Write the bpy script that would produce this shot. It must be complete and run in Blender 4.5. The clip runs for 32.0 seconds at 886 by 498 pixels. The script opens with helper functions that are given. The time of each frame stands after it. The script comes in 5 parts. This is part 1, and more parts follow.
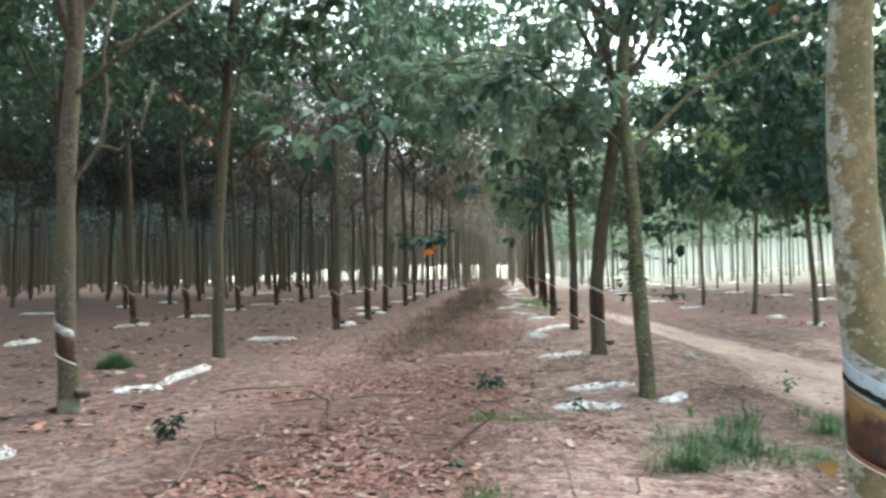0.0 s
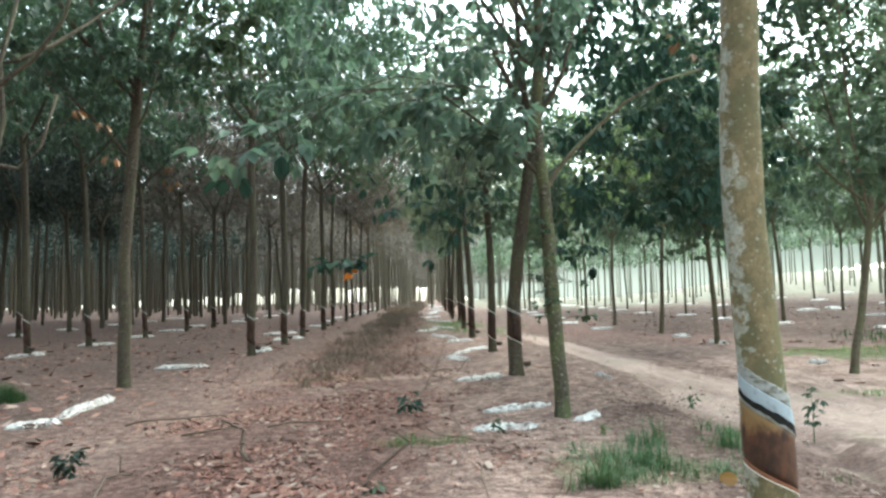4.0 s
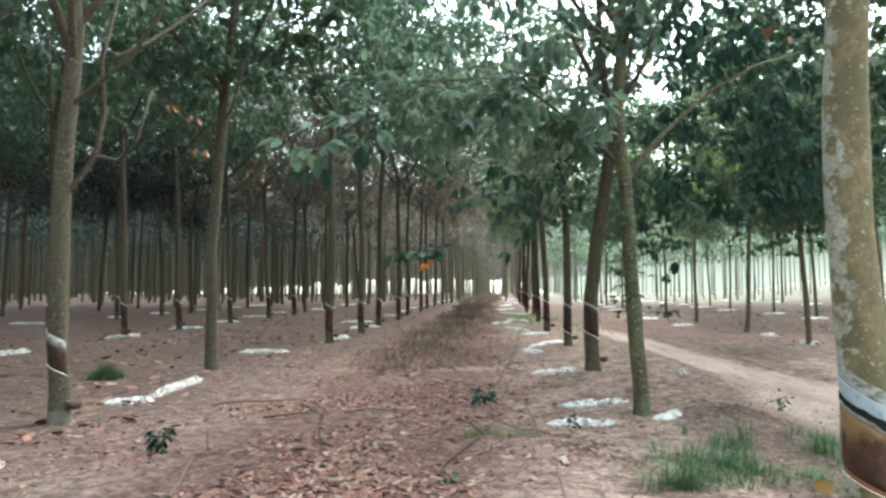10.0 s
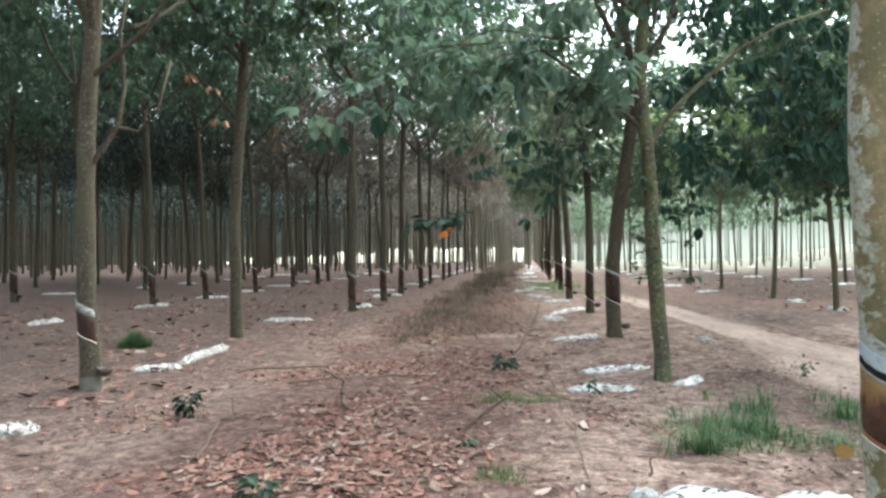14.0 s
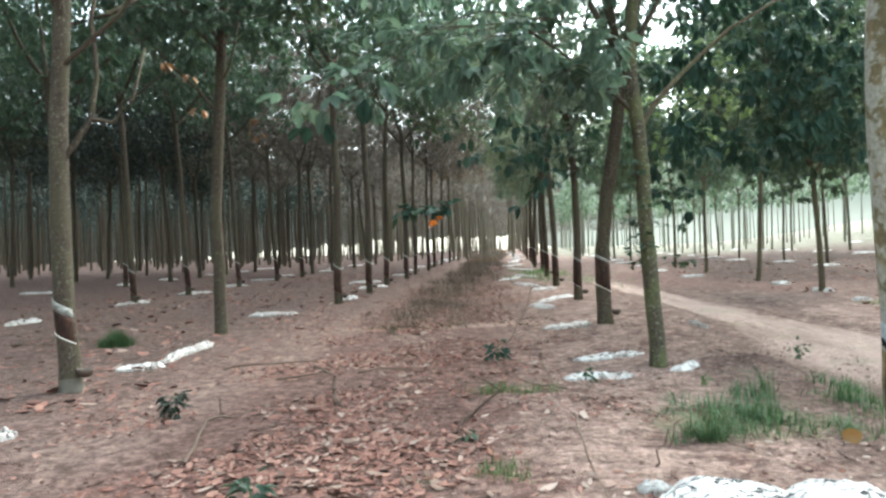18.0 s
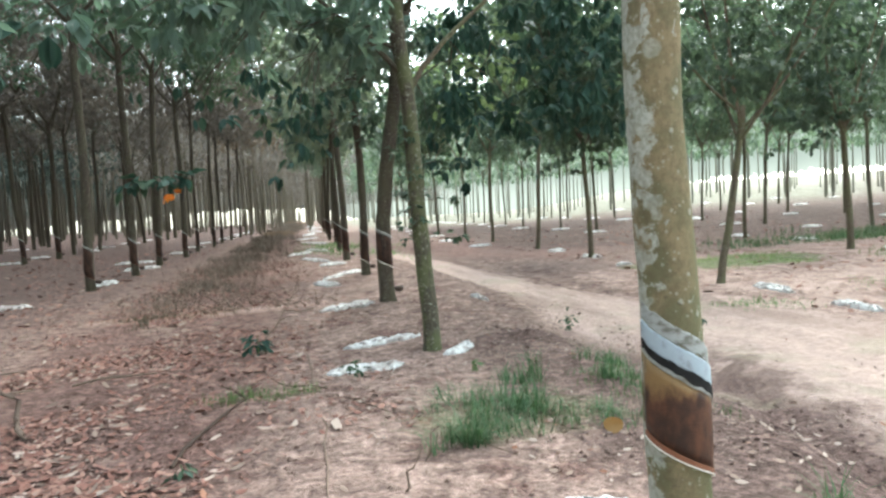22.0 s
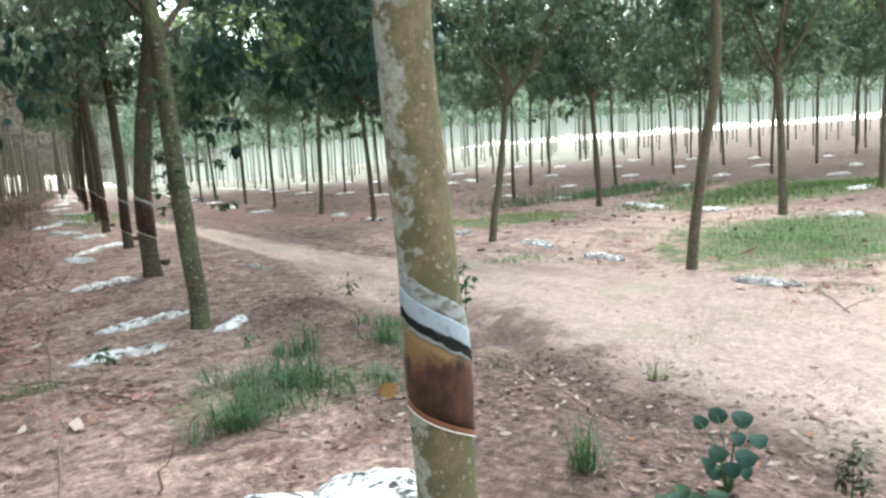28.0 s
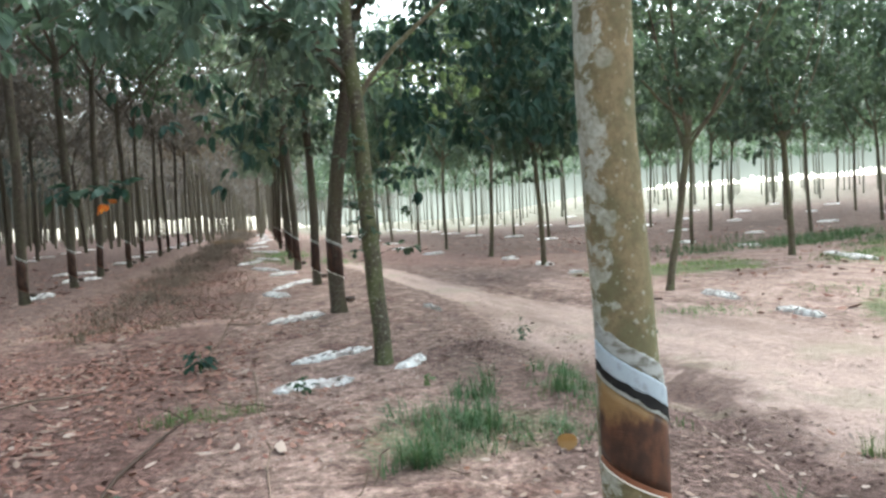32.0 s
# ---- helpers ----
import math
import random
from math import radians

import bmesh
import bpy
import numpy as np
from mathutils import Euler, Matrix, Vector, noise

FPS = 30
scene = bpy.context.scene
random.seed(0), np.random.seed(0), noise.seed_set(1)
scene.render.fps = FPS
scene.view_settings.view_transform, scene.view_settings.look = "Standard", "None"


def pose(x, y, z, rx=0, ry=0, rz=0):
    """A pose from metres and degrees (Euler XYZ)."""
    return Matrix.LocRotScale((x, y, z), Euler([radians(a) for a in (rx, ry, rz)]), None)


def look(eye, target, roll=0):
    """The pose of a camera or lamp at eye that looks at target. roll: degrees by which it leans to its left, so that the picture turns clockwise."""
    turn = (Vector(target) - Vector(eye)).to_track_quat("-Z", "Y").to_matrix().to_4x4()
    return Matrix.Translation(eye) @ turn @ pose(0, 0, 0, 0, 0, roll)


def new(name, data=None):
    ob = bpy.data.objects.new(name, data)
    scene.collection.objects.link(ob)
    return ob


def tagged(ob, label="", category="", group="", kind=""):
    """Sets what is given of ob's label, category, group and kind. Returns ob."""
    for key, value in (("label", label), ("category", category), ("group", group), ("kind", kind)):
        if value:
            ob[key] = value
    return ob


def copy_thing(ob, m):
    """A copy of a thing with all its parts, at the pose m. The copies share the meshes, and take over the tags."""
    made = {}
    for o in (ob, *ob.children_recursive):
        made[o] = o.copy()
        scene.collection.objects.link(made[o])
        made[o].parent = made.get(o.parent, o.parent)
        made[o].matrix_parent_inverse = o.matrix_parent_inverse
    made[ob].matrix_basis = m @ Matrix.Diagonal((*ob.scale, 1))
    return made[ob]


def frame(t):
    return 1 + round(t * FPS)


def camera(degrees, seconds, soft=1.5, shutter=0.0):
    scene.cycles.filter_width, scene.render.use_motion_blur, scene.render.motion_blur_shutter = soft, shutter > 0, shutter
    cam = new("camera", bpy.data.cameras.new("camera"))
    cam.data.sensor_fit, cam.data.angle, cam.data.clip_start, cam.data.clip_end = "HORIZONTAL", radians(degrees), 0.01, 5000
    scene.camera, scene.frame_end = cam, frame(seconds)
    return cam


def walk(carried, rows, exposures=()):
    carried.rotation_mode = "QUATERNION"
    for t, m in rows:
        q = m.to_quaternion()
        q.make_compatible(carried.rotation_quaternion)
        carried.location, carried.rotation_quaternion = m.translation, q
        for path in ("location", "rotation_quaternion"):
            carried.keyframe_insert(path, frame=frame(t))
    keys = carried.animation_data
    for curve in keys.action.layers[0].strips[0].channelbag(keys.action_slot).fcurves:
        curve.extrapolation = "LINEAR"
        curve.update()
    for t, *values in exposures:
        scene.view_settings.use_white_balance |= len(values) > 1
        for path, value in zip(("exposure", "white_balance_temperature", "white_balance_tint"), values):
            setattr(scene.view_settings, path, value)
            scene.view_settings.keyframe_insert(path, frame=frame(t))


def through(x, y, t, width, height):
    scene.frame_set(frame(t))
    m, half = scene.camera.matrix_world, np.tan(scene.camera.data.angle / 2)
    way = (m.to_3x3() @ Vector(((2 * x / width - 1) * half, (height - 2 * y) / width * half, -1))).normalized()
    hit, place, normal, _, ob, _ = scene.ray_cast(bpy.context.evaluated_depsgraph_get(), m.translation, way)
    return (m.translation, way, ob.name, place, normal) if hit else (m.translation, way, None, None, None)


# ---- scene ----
cam = camera(68.0, 32.0, 2.6, 0.5)
EXPOSURE, KELVIN, TINT = 2.74, 6150, 2
PATH = [
    (0, (0.124, 0.083, 1.276), (0.109, 2.08, 1.377), -0.9),
    (0.5, (0.134, 0.104, 1.281), (0.294, 2.094, 1.395), -0.6),
    (1, (0.132, 0.082, 1.284), (0.458, 2.05, 1.432), -0.6),
    (1.5, (0.13, 0.074, 1.283), (0.436, 2.045, 1.429), -1.4),
    (2, (0.139, 0.077, 1.283), (0.425, 2.05, 1.432), -1.7),
    (2.5, (0.136, 0.069, 1.284), (0.404, 2.045, 1.437), -1.6),
    (3, (0.128, 0.068, 1.286), (0.396, 2.043, 1.45), -1.6),
    (3.5, (0.121, 0.055, 1.286), (0.356, 2.034, 1.45), -1.5),
    (5.5, (0.112, 0.038, 1.289), (0.338, 2.018, 1.457), -1.3),
    (6, (0.108, 0.047, 1.281), (0.22, 2.037, 1.441), -0.6),
    (6.5, (0.12, 0.065, 1.278), (0.226, 2.058, 1.406), -0.5),
    (7, (0.111, 0.039, 1.284), (0.286, 2.025, 1.447), -0.6),
    (7.5, (0.099, 0.035, 1.281), (0.287, 2.02, 1.432), -0.8),
    (8.5, (0.108, 0.053, 1.279), (0.21, 2.046, 1.403), -1.7),
    (9, (0.1, 0.069, 1.284), (0.159, 2.063, 1.424), -0.7),
    (9.5, (0.106, 0.1, 1.273), (0.068, 2.096, 1.402), -0.6),
    (10, (0.1, 0.078, 1.279), (0.105, 2.073, 1.423), -0.2),
    (10.5, (0.102, 0.059, 1.277), (0.16, 2.055, 1.39), -0.5),
    (11, (0.109, 0.061, 1.272), (0.137, 2.059, 1.344), 0.1),
    (11.5, (0.122, 0.078, 1.273), (0.139, 2.078, 1.307), -0.3),
    (12, (0.104, 0.058, 1.278), (0.096, 2.057, 1.321), -0.7),
    (12.5, (0.126, 0.09, 1.279), (0.153, 2.089, 1.338), -1.0),
    (13, (0.121, 0.074, 1.272), (0.129, 2.073, 1.332), -1.0),
    (13.5, (0.138, 0.078, 1.27), (0.081, 2.077, 1.32), -0.8),
    (15.5, (0.12, 0.083, 1.251), (0.049, 2.081, 1.3), -0.5),
    (16, (0.119, 0.076, 1.253), (0.032, 2.073, 1.29), -0.8),
    (16.5, (0.12, 0.078, 1.251), (0.024, 2.075, 1.259), -0.6),
    (17, (0.079, 0.075, 1.256), (0.036, 2.071, 1.382), -0.9),
    (17.5, (0.013, 0.129, 1.26), (0.079, 2.128, 1.297), -1.7),
    (18, (0.06, 0.254, 1.261), (0.045, 2.254, 1.279), -1.9),
    (18.5, (0.215, 0.441, 1.252), (0.203, 2.438, 1.352), -0.6),
    (19, (0.327, 0.586, 1.257), (0.481, 2.58, 1.269), -0.4),
    (19.5, (0.364, 0.858, 1.283), (0.532, 2.849, 1.371), -0.5),
    (20, (0.354, 1.04, 1.317), (0.403, 3.038, 1.396), 0.4),
    (20.5, (0.37, 1.081, 1.328), (0.2, 3.071, 1.43), 1.7),
    (21, (0.48, 1.11, 1.324), (0.409, 3.107, 1.395), -0.4),
    (21.5, (0.541, 1.068, 1.31), (0.84, 3.046, 1.287), -1.8),
    (22, (0.566, 1.031, 1.303), (1.135, 2.946, 1.208), -3.0),
    (22.5, (0.57, 1.025, 1.306), (1.141, 2.939, 1.212), -3.0),
    (23, (0.571, 1.033, 1.314), (1.091, 2.964, 1.247), -3.4),
    (23.5, (0.571, 1.036, 1.315), (1.137, 2.953, 1.239), -2.9),
    (24, (0.585, 1.053, 1.309), (1.228, 2.944, 1.214), -3.0),
    (24.5, (0.583, 1.048, 1.307), (1.257, 2.928, 1.207), -3.4),
    (25, (0.606, 1.046, 1.307), (1.377, 2.888, 1.189), -3.8),
    (25.5, (0.623, 1.036, 1.304), (1.493, 2.832, 1.165), -3.5),
    (26, (0.648, 1.031, 1.306), (1.637, 2.764, 1.173), -4.0),
    (26.5, (0.738, 1.041, 1.295), (1.746, 2.761, 1.141), -3.8),
    (28.5, (0.753, 1.173, 1.291), (1.902, 2.79, 1.034), -3.5),
    (29, (0.7, 1.114, 1.308), (1.826, 2.745, 1.037), -4.1),
    (29.5, (0.71, 1.143, 1.305), (1.809, 2.798, 1.071), -4.4),
    (30, (0.695, 1.129, 1.305), (1.719, 2.833, 1.087), -5.6),
    (30.5, (0.683, 1.128, 1.303), (1.64, 2.87, 1.084), -5.0),
    (31, (0.671, 1.139, 1.31), (1.532, 2.936, 1.141), -4.3),
    (31.5, (0.659, 1.152, 1.321), (1.431, 2.994, 1.225), -3.9),
    (32, (0.636, 1.149, 1.332), (1.338, 3.02, 1.251), -3.2),
]
walk(cam, [(t, look(eye, target, roll)) for t, eye, target, roll in PATH], [(t, EXPOSURE + e, KELVIN, TINT + g) for t, e, g in ((0, 0.07, -3), (2, 0.05, -7), (8, 0.05, -7), (11, 0.07, -6), (13, 0.07, -4), (16, 0.05, -3), (17, 0.05, -5), (18, 0.1, -3), (21, 0.06, -4), (22.5, 0.16, -3), (26, 0.19, -2), (28.5, -0.03, -2), (30, -0.12, -1), (32, -0.06, 0))])

# ---- world and light ----
world = bpy.data.worlds.new("overcast_morning")
scene.world = world
world.use_nodes = True
wn, wl = world.node_tree.nodes, world.node_tree.links
sky = wn.new("ShaderNodeTexSky")
sky.sky_type = "NISHITA"
sky.sun_disc = False
sky.sun_elevation = radians(52)
sky.sun_rotation = radians(50)
sky.air_density = 1.6
sky.dust_density = 2.0
sat = wn.new("ShaderNodeHueSaturation")
sat.inputs["Saturation"].default_value = 0.4
wl.new(sky.outputs[0], sat.inputs["Color"])
wl.new(sat.outputs[0], wn["Background"].inputs["Color"])
wn["Background"].inputs["Strength"].default_value = 0.15

sun = new("sun", bpy.data.lights.new("sun", "SUN"))
sun.data.energy, sun.data.angle, sun.data.color = 1.35, radians(40), (1.0, 0.97, 0.93)
sun.matrix_world = look((18, 17, 30), (0, 2, 0))


# ---- materials ----
def rgb(c):
    return (c[0], c[1], c[2], 1.0)


class Mat:
    """A node material with short ways to add nodes."""

    def __init__(self, name, rough=0.8, spec=0.3):
        self.m = bpy.data.materials.new(name)
        self.m.use_nodes = True
        self.n, self.l = self.m.node_tree.nodes, self.m.node_tree.links
        self.b = self.n["Principled BSDF"]
        self.b.inputs["Roughness"].default_value = rough
        self.b.inputs["Specular IOR Level"].default_value = spec
        self.co = self.n.new("ShaderNodeTexCoord").outputs["Object"]

    def noise(self, scale, detail=4, rough=0.55, co=None, stretch=None, dist=0.0):
        src = co or self.co
        if stretch:
            mp = self.n.new("ShaderNodeMapping")
            mp.inputs["Scale"].default_value = stretch
            self.l.new(src, mp.inputs["Vector"])
            src = mp.outputs[0]
        t = self.n.new("ShaderNodeTexNoise")
        t.inputs["Scale"].default_value = scale
        t.inputs["Detail"].default_value = detail
        t.inputs["Roughness"].default_value = rough
        t.inputs["Distortion"].default_value = dist
        self.l.new(src, t.inputs["Vector"])
        return t.outputs["Fac"]

    def ramp(self, fac, lo, hi, a=0.0, b=1.0):
        t = self.n.new("ShaderNodeMapRange")
        t.interpolation_type = "SMOOTHSTEP"
        for k, v in (("From Min", lo), ("From Max", hi), ("To Min", a), ("To Max", b)):
            t.inputs[k].default_value = v
        self.l.new(fac, t.inputs["Value"])
        return t.outputs[0]

    def mix(self, fac, a, b, mode="MIX"):
        t = self.n.new("ShaderNodeMix")
        t.data_type, t.blend_type = "RGBA", mode
        for sock, v in ((t.inputs["Factor"], fac), (t.inputs["A"], a), (t.inputs["B"], b)):
            if isinstance(v, tuple):
                sock.default_value = rgb(v)
            elif isinstance(v, (int, float)):
                sock.default_value = v
            else:
                self.l.new(v, sock)
        return t.outputs["Result"]

    def math(self, op, a, b):
        t = self.n.new("ShaderNodeMath")
        t.operation = op
        for sock, v in zip(t.inputs, (a, b)):
            if isinstance(v, (int, float)):
                sock.default_value = v
            else:
                self.l.new(v, sock)
        return t.outputs[0]

    def xyz(self):
        t = self.n.new("ShaderNodeSeparateXYZ")
        self.l.new(self.co, t.inputs[0])
        return t.outputs

    def color(self, v):
        if isinstance(v, tuple):
            self.b.inputs["Base Color"].default_value = rgb(v)
        else:
            self.l.new(v, self.b.inputs["Base Color"])
        return self

    def bump(self, h, strength=0.5, dist=0.01):
        t = self.n.new("ShaderNodeBump")
        t.inputs["Strength"].default_value = strength
        t.inputs["Distance"].default_value = dist
        self.l.new(h, t.inputs["Height"])
        self.l.new(t.outputs[0], self.b.inputs["Normal"])
        return self

    def spots(self, scale, radius, share, soft=0.06):
        """Round flecks of uneven size; share of the cells that carry one."""
        t = self.n.new("ShaderNodeTexVoronoi")
        t.inputs["Scale"].default_value = scale
        self.l.new(self.co, t.inputs["Vector"])
        pick = self.n.new("ShaderNodeSeparateColor")
        self.l.new(t.outputs["Color"], pick.inputs[0])
        size = self.math("MULTIPLY", self.ramp(pick.outputs[0], 1 - share, 1.0), radius)
        d = self.math("ADD", t.outputs["Distance"], self.math("MULTIPLY", self.math("SUBTRACT", self.noise(scale * 2.2, 3), 0.5), radius * 0.9))
        return self.ramp(self.math("SUBTRACT", size, d), -soft, soft)

    def island(self):
        return self.n.new("ShaderNodeNewGeometry").outputs["Random Per Island"]

    def object_random(self):
        return self.n.new("ShaderNodeObjectInfo").outputs["Random"]

    def translucent(self, color, share):
        """Adds light that shines through a thin leaf."""
        t = self.n.new("ShaderNodeBsdfTranslucent")
        if isinstance(color, tuple):
            t.inputs["Color"].default_value = rgb(color)
        else:
            self.l.new(color, t.inputs["Color"])
        x = self.n.new("ShaderNodeMixShader")
        x.inputs[0].default_value = share
        self.l.new(self.b.outputs[0], x.inputs[1])
        self.l.new(t.outputs[0], x.inputs[2])
        self.l.new(x.outputs[0], self.n["Material Output"].inputs["Surface"])
        return self


def bark_material(name, base, dark, lichen, moss, amount, side=0.0):
    m = Mat(name, 0.9, 0.15)
    fine = m.noise(38, 6, 0.65, stretch=(1, 1, 0.45))
    broad = m.noise(5.5, 4, 0.6, stretch=(1, 1, 0.5))
    c = m.mix(m.ramp(fine, 0.35, 0.65), dark, base)
    c = m.mix(m.ramp(broad, 0.42, 0.6), c, moss)
    spots = m.noise(30, 3, 0.5, stretch=(1, 1, 1.1), dist=0.2)
    grown = m.math("ADD", spots, m.ramp(m.xyz()[0], -0.05, -0.12, 0.0, side)) if side else spots
    c = m.mix(m.ramp(grown, 0.60 - amount, 0.70 - amount, 0, 0.75), c, lichen)
    specks = m.noise(44, 2, 0.4)
    c = m.mix(m.ramp(specks, 0.64, 0.69, 0, 0.7), c, lichen)
    blotch = m.noise(11, 4, 0.6, stretch=(1, 1, 1.5))
    c = m.mix(m.ramp(blotch, 0.60, 0.72, 0, 0.5), c, dark)
    return m.color(c).bump(m.math("ADD", fine, spots), 0.5, 0.006).m


# The near trunk: ochre and olive, pale lichen blocks along one side and small round spots.
m = Mat("mottled_bark", 0.9, 0.15)
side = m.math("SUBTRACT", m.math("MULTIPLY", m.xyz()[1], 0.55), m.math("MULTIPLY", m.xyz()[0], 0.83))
fine = m.noise(52, 6, 0.68, stretch=(1, 1, 0.8))
c = m.mix(m.ramp(m.noise(9, 5, 0.62, stretch=(1, 1, 0.8)), 0.38, 0.62), (0.195, 0.152, 0.088), (0.122, 0.112, 0.062))
c = m.mix(m.ramp(fine, 0.42, 0.64, 0, 0.5), c, (0.10, 0.078, 0.046))
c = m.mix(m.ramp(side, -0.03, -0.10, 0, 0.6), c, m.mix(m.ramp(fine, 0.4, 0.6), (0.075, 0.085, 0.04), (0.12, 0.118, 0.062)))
block = m.noise(13, 5, 0.62, dist=0.4)
crust = m.mix(m.ramp(fine, 0.4, 0.6), (0.40, 0.405, 0.36), (0.27, 0.27, 0.225))
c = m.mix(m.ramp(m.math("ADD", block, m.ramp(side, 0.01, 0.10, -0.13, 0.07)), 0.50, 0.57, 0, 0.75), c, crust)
c = m.mix(m.ramp(m.noise(17, 4, 0.65, stretch=(1, 1, 1.5)), 0.64, 0.70, 0, 0.5), c, (0.07, 0.058, 0.042))
dots = m.spots(30, 0.44, 0.16)
c = m.mix(m.math("MULTIPLY", dots, 0.5), c, (0.36, 0.355, 0.30))
c = m.mix(m.math("MULTIPLY", m.spots(62, 0.42, 0.30), 0.35), c, (0.38, 0.375, 0.31))
c = m.mix(m.math("MULTIPLY", m.spots(11, 0.36, 0.16), 0.65), c, m.mix(m.ramp(fine, 0.35, 0.6), (0.33, 0.335, 0.285), (0.22, 0.22, 0.175)))
BARK_NEAR = m.color(c).bump(m.math("ADD", fine, dots), 0.5, 0.006).m
BARK_GREEN = bark_material("green_mottled_bark", (0.085, 0.075, 0.052), (0.04, 0.034, 0.026), (0.22, 0.225, 0.185), (0.08, 0.085, 0.042), -0.01)
BARK = bark_material("brown_bark", (0.076, 0.061, 0.046), (0.04, 0.032, 0.025), (0.16, 0.155, 0.125), (0.064, 0.056, 0.037), -0.02)
# Lighter copy of BARK: distance haze is mixed into the trunk colour.
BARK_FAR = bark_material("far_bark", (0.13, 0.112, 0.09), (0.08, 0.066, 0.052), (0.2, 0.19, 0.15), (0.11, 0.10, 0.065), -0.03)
# Bark of pale limbs; on field trees its paleness also stands in for mist.
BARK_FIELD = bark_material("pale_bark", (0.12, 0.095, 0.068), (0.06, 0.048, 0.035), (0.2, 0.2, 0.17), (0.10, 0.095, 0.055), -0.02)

# Paler copy of the field bark: mist is painted into the far trunks.
BARK_MIST = bark_material("mist_hazed_bark", (0.19, 0.175, 0.14), (0.12, 0.108, 0.085), (0.28, 0.28, 0.24), (0.16, 0.155, 0.11), -0.03)


def leaf_material(name, a, b, c, through, share=0.35, rough=0.55, spec=0.3):
    m = Mat(name, rough, spec)
    r = m.island()
    col = m.mix(m.ramp(r, 0.0, 0.6), a, b)
    col = m.mix(m.ramp(r, 0.82, 1.0), col, c)
    warm = tuple(v * k for v, k in zip(b, (1.9, 1.35, 0.75)))
    col = m.mix(m.ramp(m.object_random(), 0.55, 1.0, 0, 0.55), col, warm)
    col = m.mix(m.ramp(m.noise(0.6, 2), 0.35, 0.65, 0.0, 0.45), col, tuple(v * 0.6 for v in a))
    m.color(col)
    return m.translucent(m.mix(0.5, col, through), share).m


LEAF = leaf_material("rubber_leaf", (0.030, 0.053, 0.041), (0.057, 0.092, 0.065), (0.10, 0.136, 0.079), (0.10, 0.17, 0.08))
# Paler, greyer copy of LEAF: haze and light along the row painted in.
LEAF_HAZED = leaf_material("hazed_leaf", (0.064, 0.091, 0.072), (0.115, 0.149, 0.112), (0.17, 0.20, 0.143), (0.19, 0.25, 0.145), 0.45)
# Bright yellow-green copy of LEAF: the sun on the leaves is in the colour.
LEAF_SUNLIT = leaf_material("sunlit_leaf", (0.10, 0.16, 0.065), (0.16, 0.23, 0.10), (0.22, 0.28, 0.14), (0.3, 0.4, 0.16), 0.5)
# Lighter than LEAF: the misty light over the field is in the colour.
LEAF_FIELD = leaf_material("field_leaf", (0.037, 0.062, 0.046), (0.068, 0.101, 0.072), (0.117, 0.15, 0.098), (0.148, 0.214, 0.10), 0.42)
# Grey-brown haze of the far crowns, painted as leaf colour.
LEAF_FAR = leaf_material("hazed_brown_foliage", (0.076, 0.067, 0.057), (0.110, 0.095, 0.081), (0.066, 0.074, 0.056), (0.16, 0.137, 0.106), 0.4)
LEAF_BLUE = leaf_material("grey_green_leaf", (0.056, 0.097, 0.079), (0.10, 0.156, 0.123), (0.158, 0.214, 0.163), (0.175, 0.265, 0.163), 0.45)
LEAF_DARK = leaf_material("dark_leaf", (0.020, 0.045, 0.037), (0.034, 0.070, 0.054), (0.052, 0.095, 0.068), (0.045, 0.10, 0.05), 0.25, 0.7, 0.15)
# Darkened copy of LEAF: the stand's deep shade is put into the colour.
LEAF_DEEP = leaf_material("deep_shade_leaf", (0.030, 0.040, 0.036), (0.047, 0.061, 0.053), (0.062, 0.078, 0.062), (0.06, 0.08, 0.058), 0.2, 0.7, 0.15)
LEAF_ORANGE = leaf_material("orange_leaf", (0.65, 0.18, 0.025), (0.75, 0.26, 0.04), (0.6, 0.13, 0.02), (0.8, 0.3, 0.04), 0.4)
LEAF_GOLD = leaf_material("withered_gold_leaf", (0.24, 0.13, 0.045), (0.28, 0.16, 0.06), (0.2, 0.10, 0.03), (0.3, 0.17, 0.06), 0.2)
LEAF_RUST = leaf_material("rusty_leaf", (0.12, 0.065, 0.03), (0.165, 0.09, 0.04), (0.09, 0.045, 0.02), (0.18, 0.095, 0.04), 0.2)
GRASS = leaf_material("grass_blade", (0.03, 0.075, 0.032), (0.07, 0.135, 0.052), (0.18, 0.17, 0.10), (0.11, 0.2, 0.06), 0.25)
GRASS_DRY = leaf_material("olive_weed", (0.062, 0.058, 0.041), (0.105, 0.093, 0.066), (0.155, 0.12, 0.085), (0.12, 0.115, 0.065), 0.2)
BRUSH = leaf_material("dry_brush", (0.105, 0.086, 0.071), (0.155, 0.128, 0.105), (0.21, 0.17, 0.138), (0.17, 0.14, 0.105), 0.3, 0.8, 0.1)
GRASS_PALE = leaf_material("field_grass", (0.10, 0.18, 0.07), (0.18, 0.28, 0.115), (0.26, 0.29, 0.17), (0.24, 0.36, 0.13), 0.3)

m = Mat("dead_leaf", 0.85, 0.15)
r = m.island()
c = m.mix(m.ramp(r, 0.0, 0.45), (0.118, 0.056, 0.044), (0.195, 0.098, 0.077))
c = m.mix(m.ramp(r, 0.5, 0.8), c, (0.255, 0.145, 0.114))
c = m.mix(m.ramp(r, 0.93, 0.98), c, (0.33, 0.245, 0.21))
LITTER = m.color(c).m
m = Mat("pale_dead_leaf", 0.85, 0.15)
r = m.island()
c = m.mix(m.ramp(r, 0.0, 0.5), (0.12, 0.082, 0.066), (0.21, 0.15, 0.122))
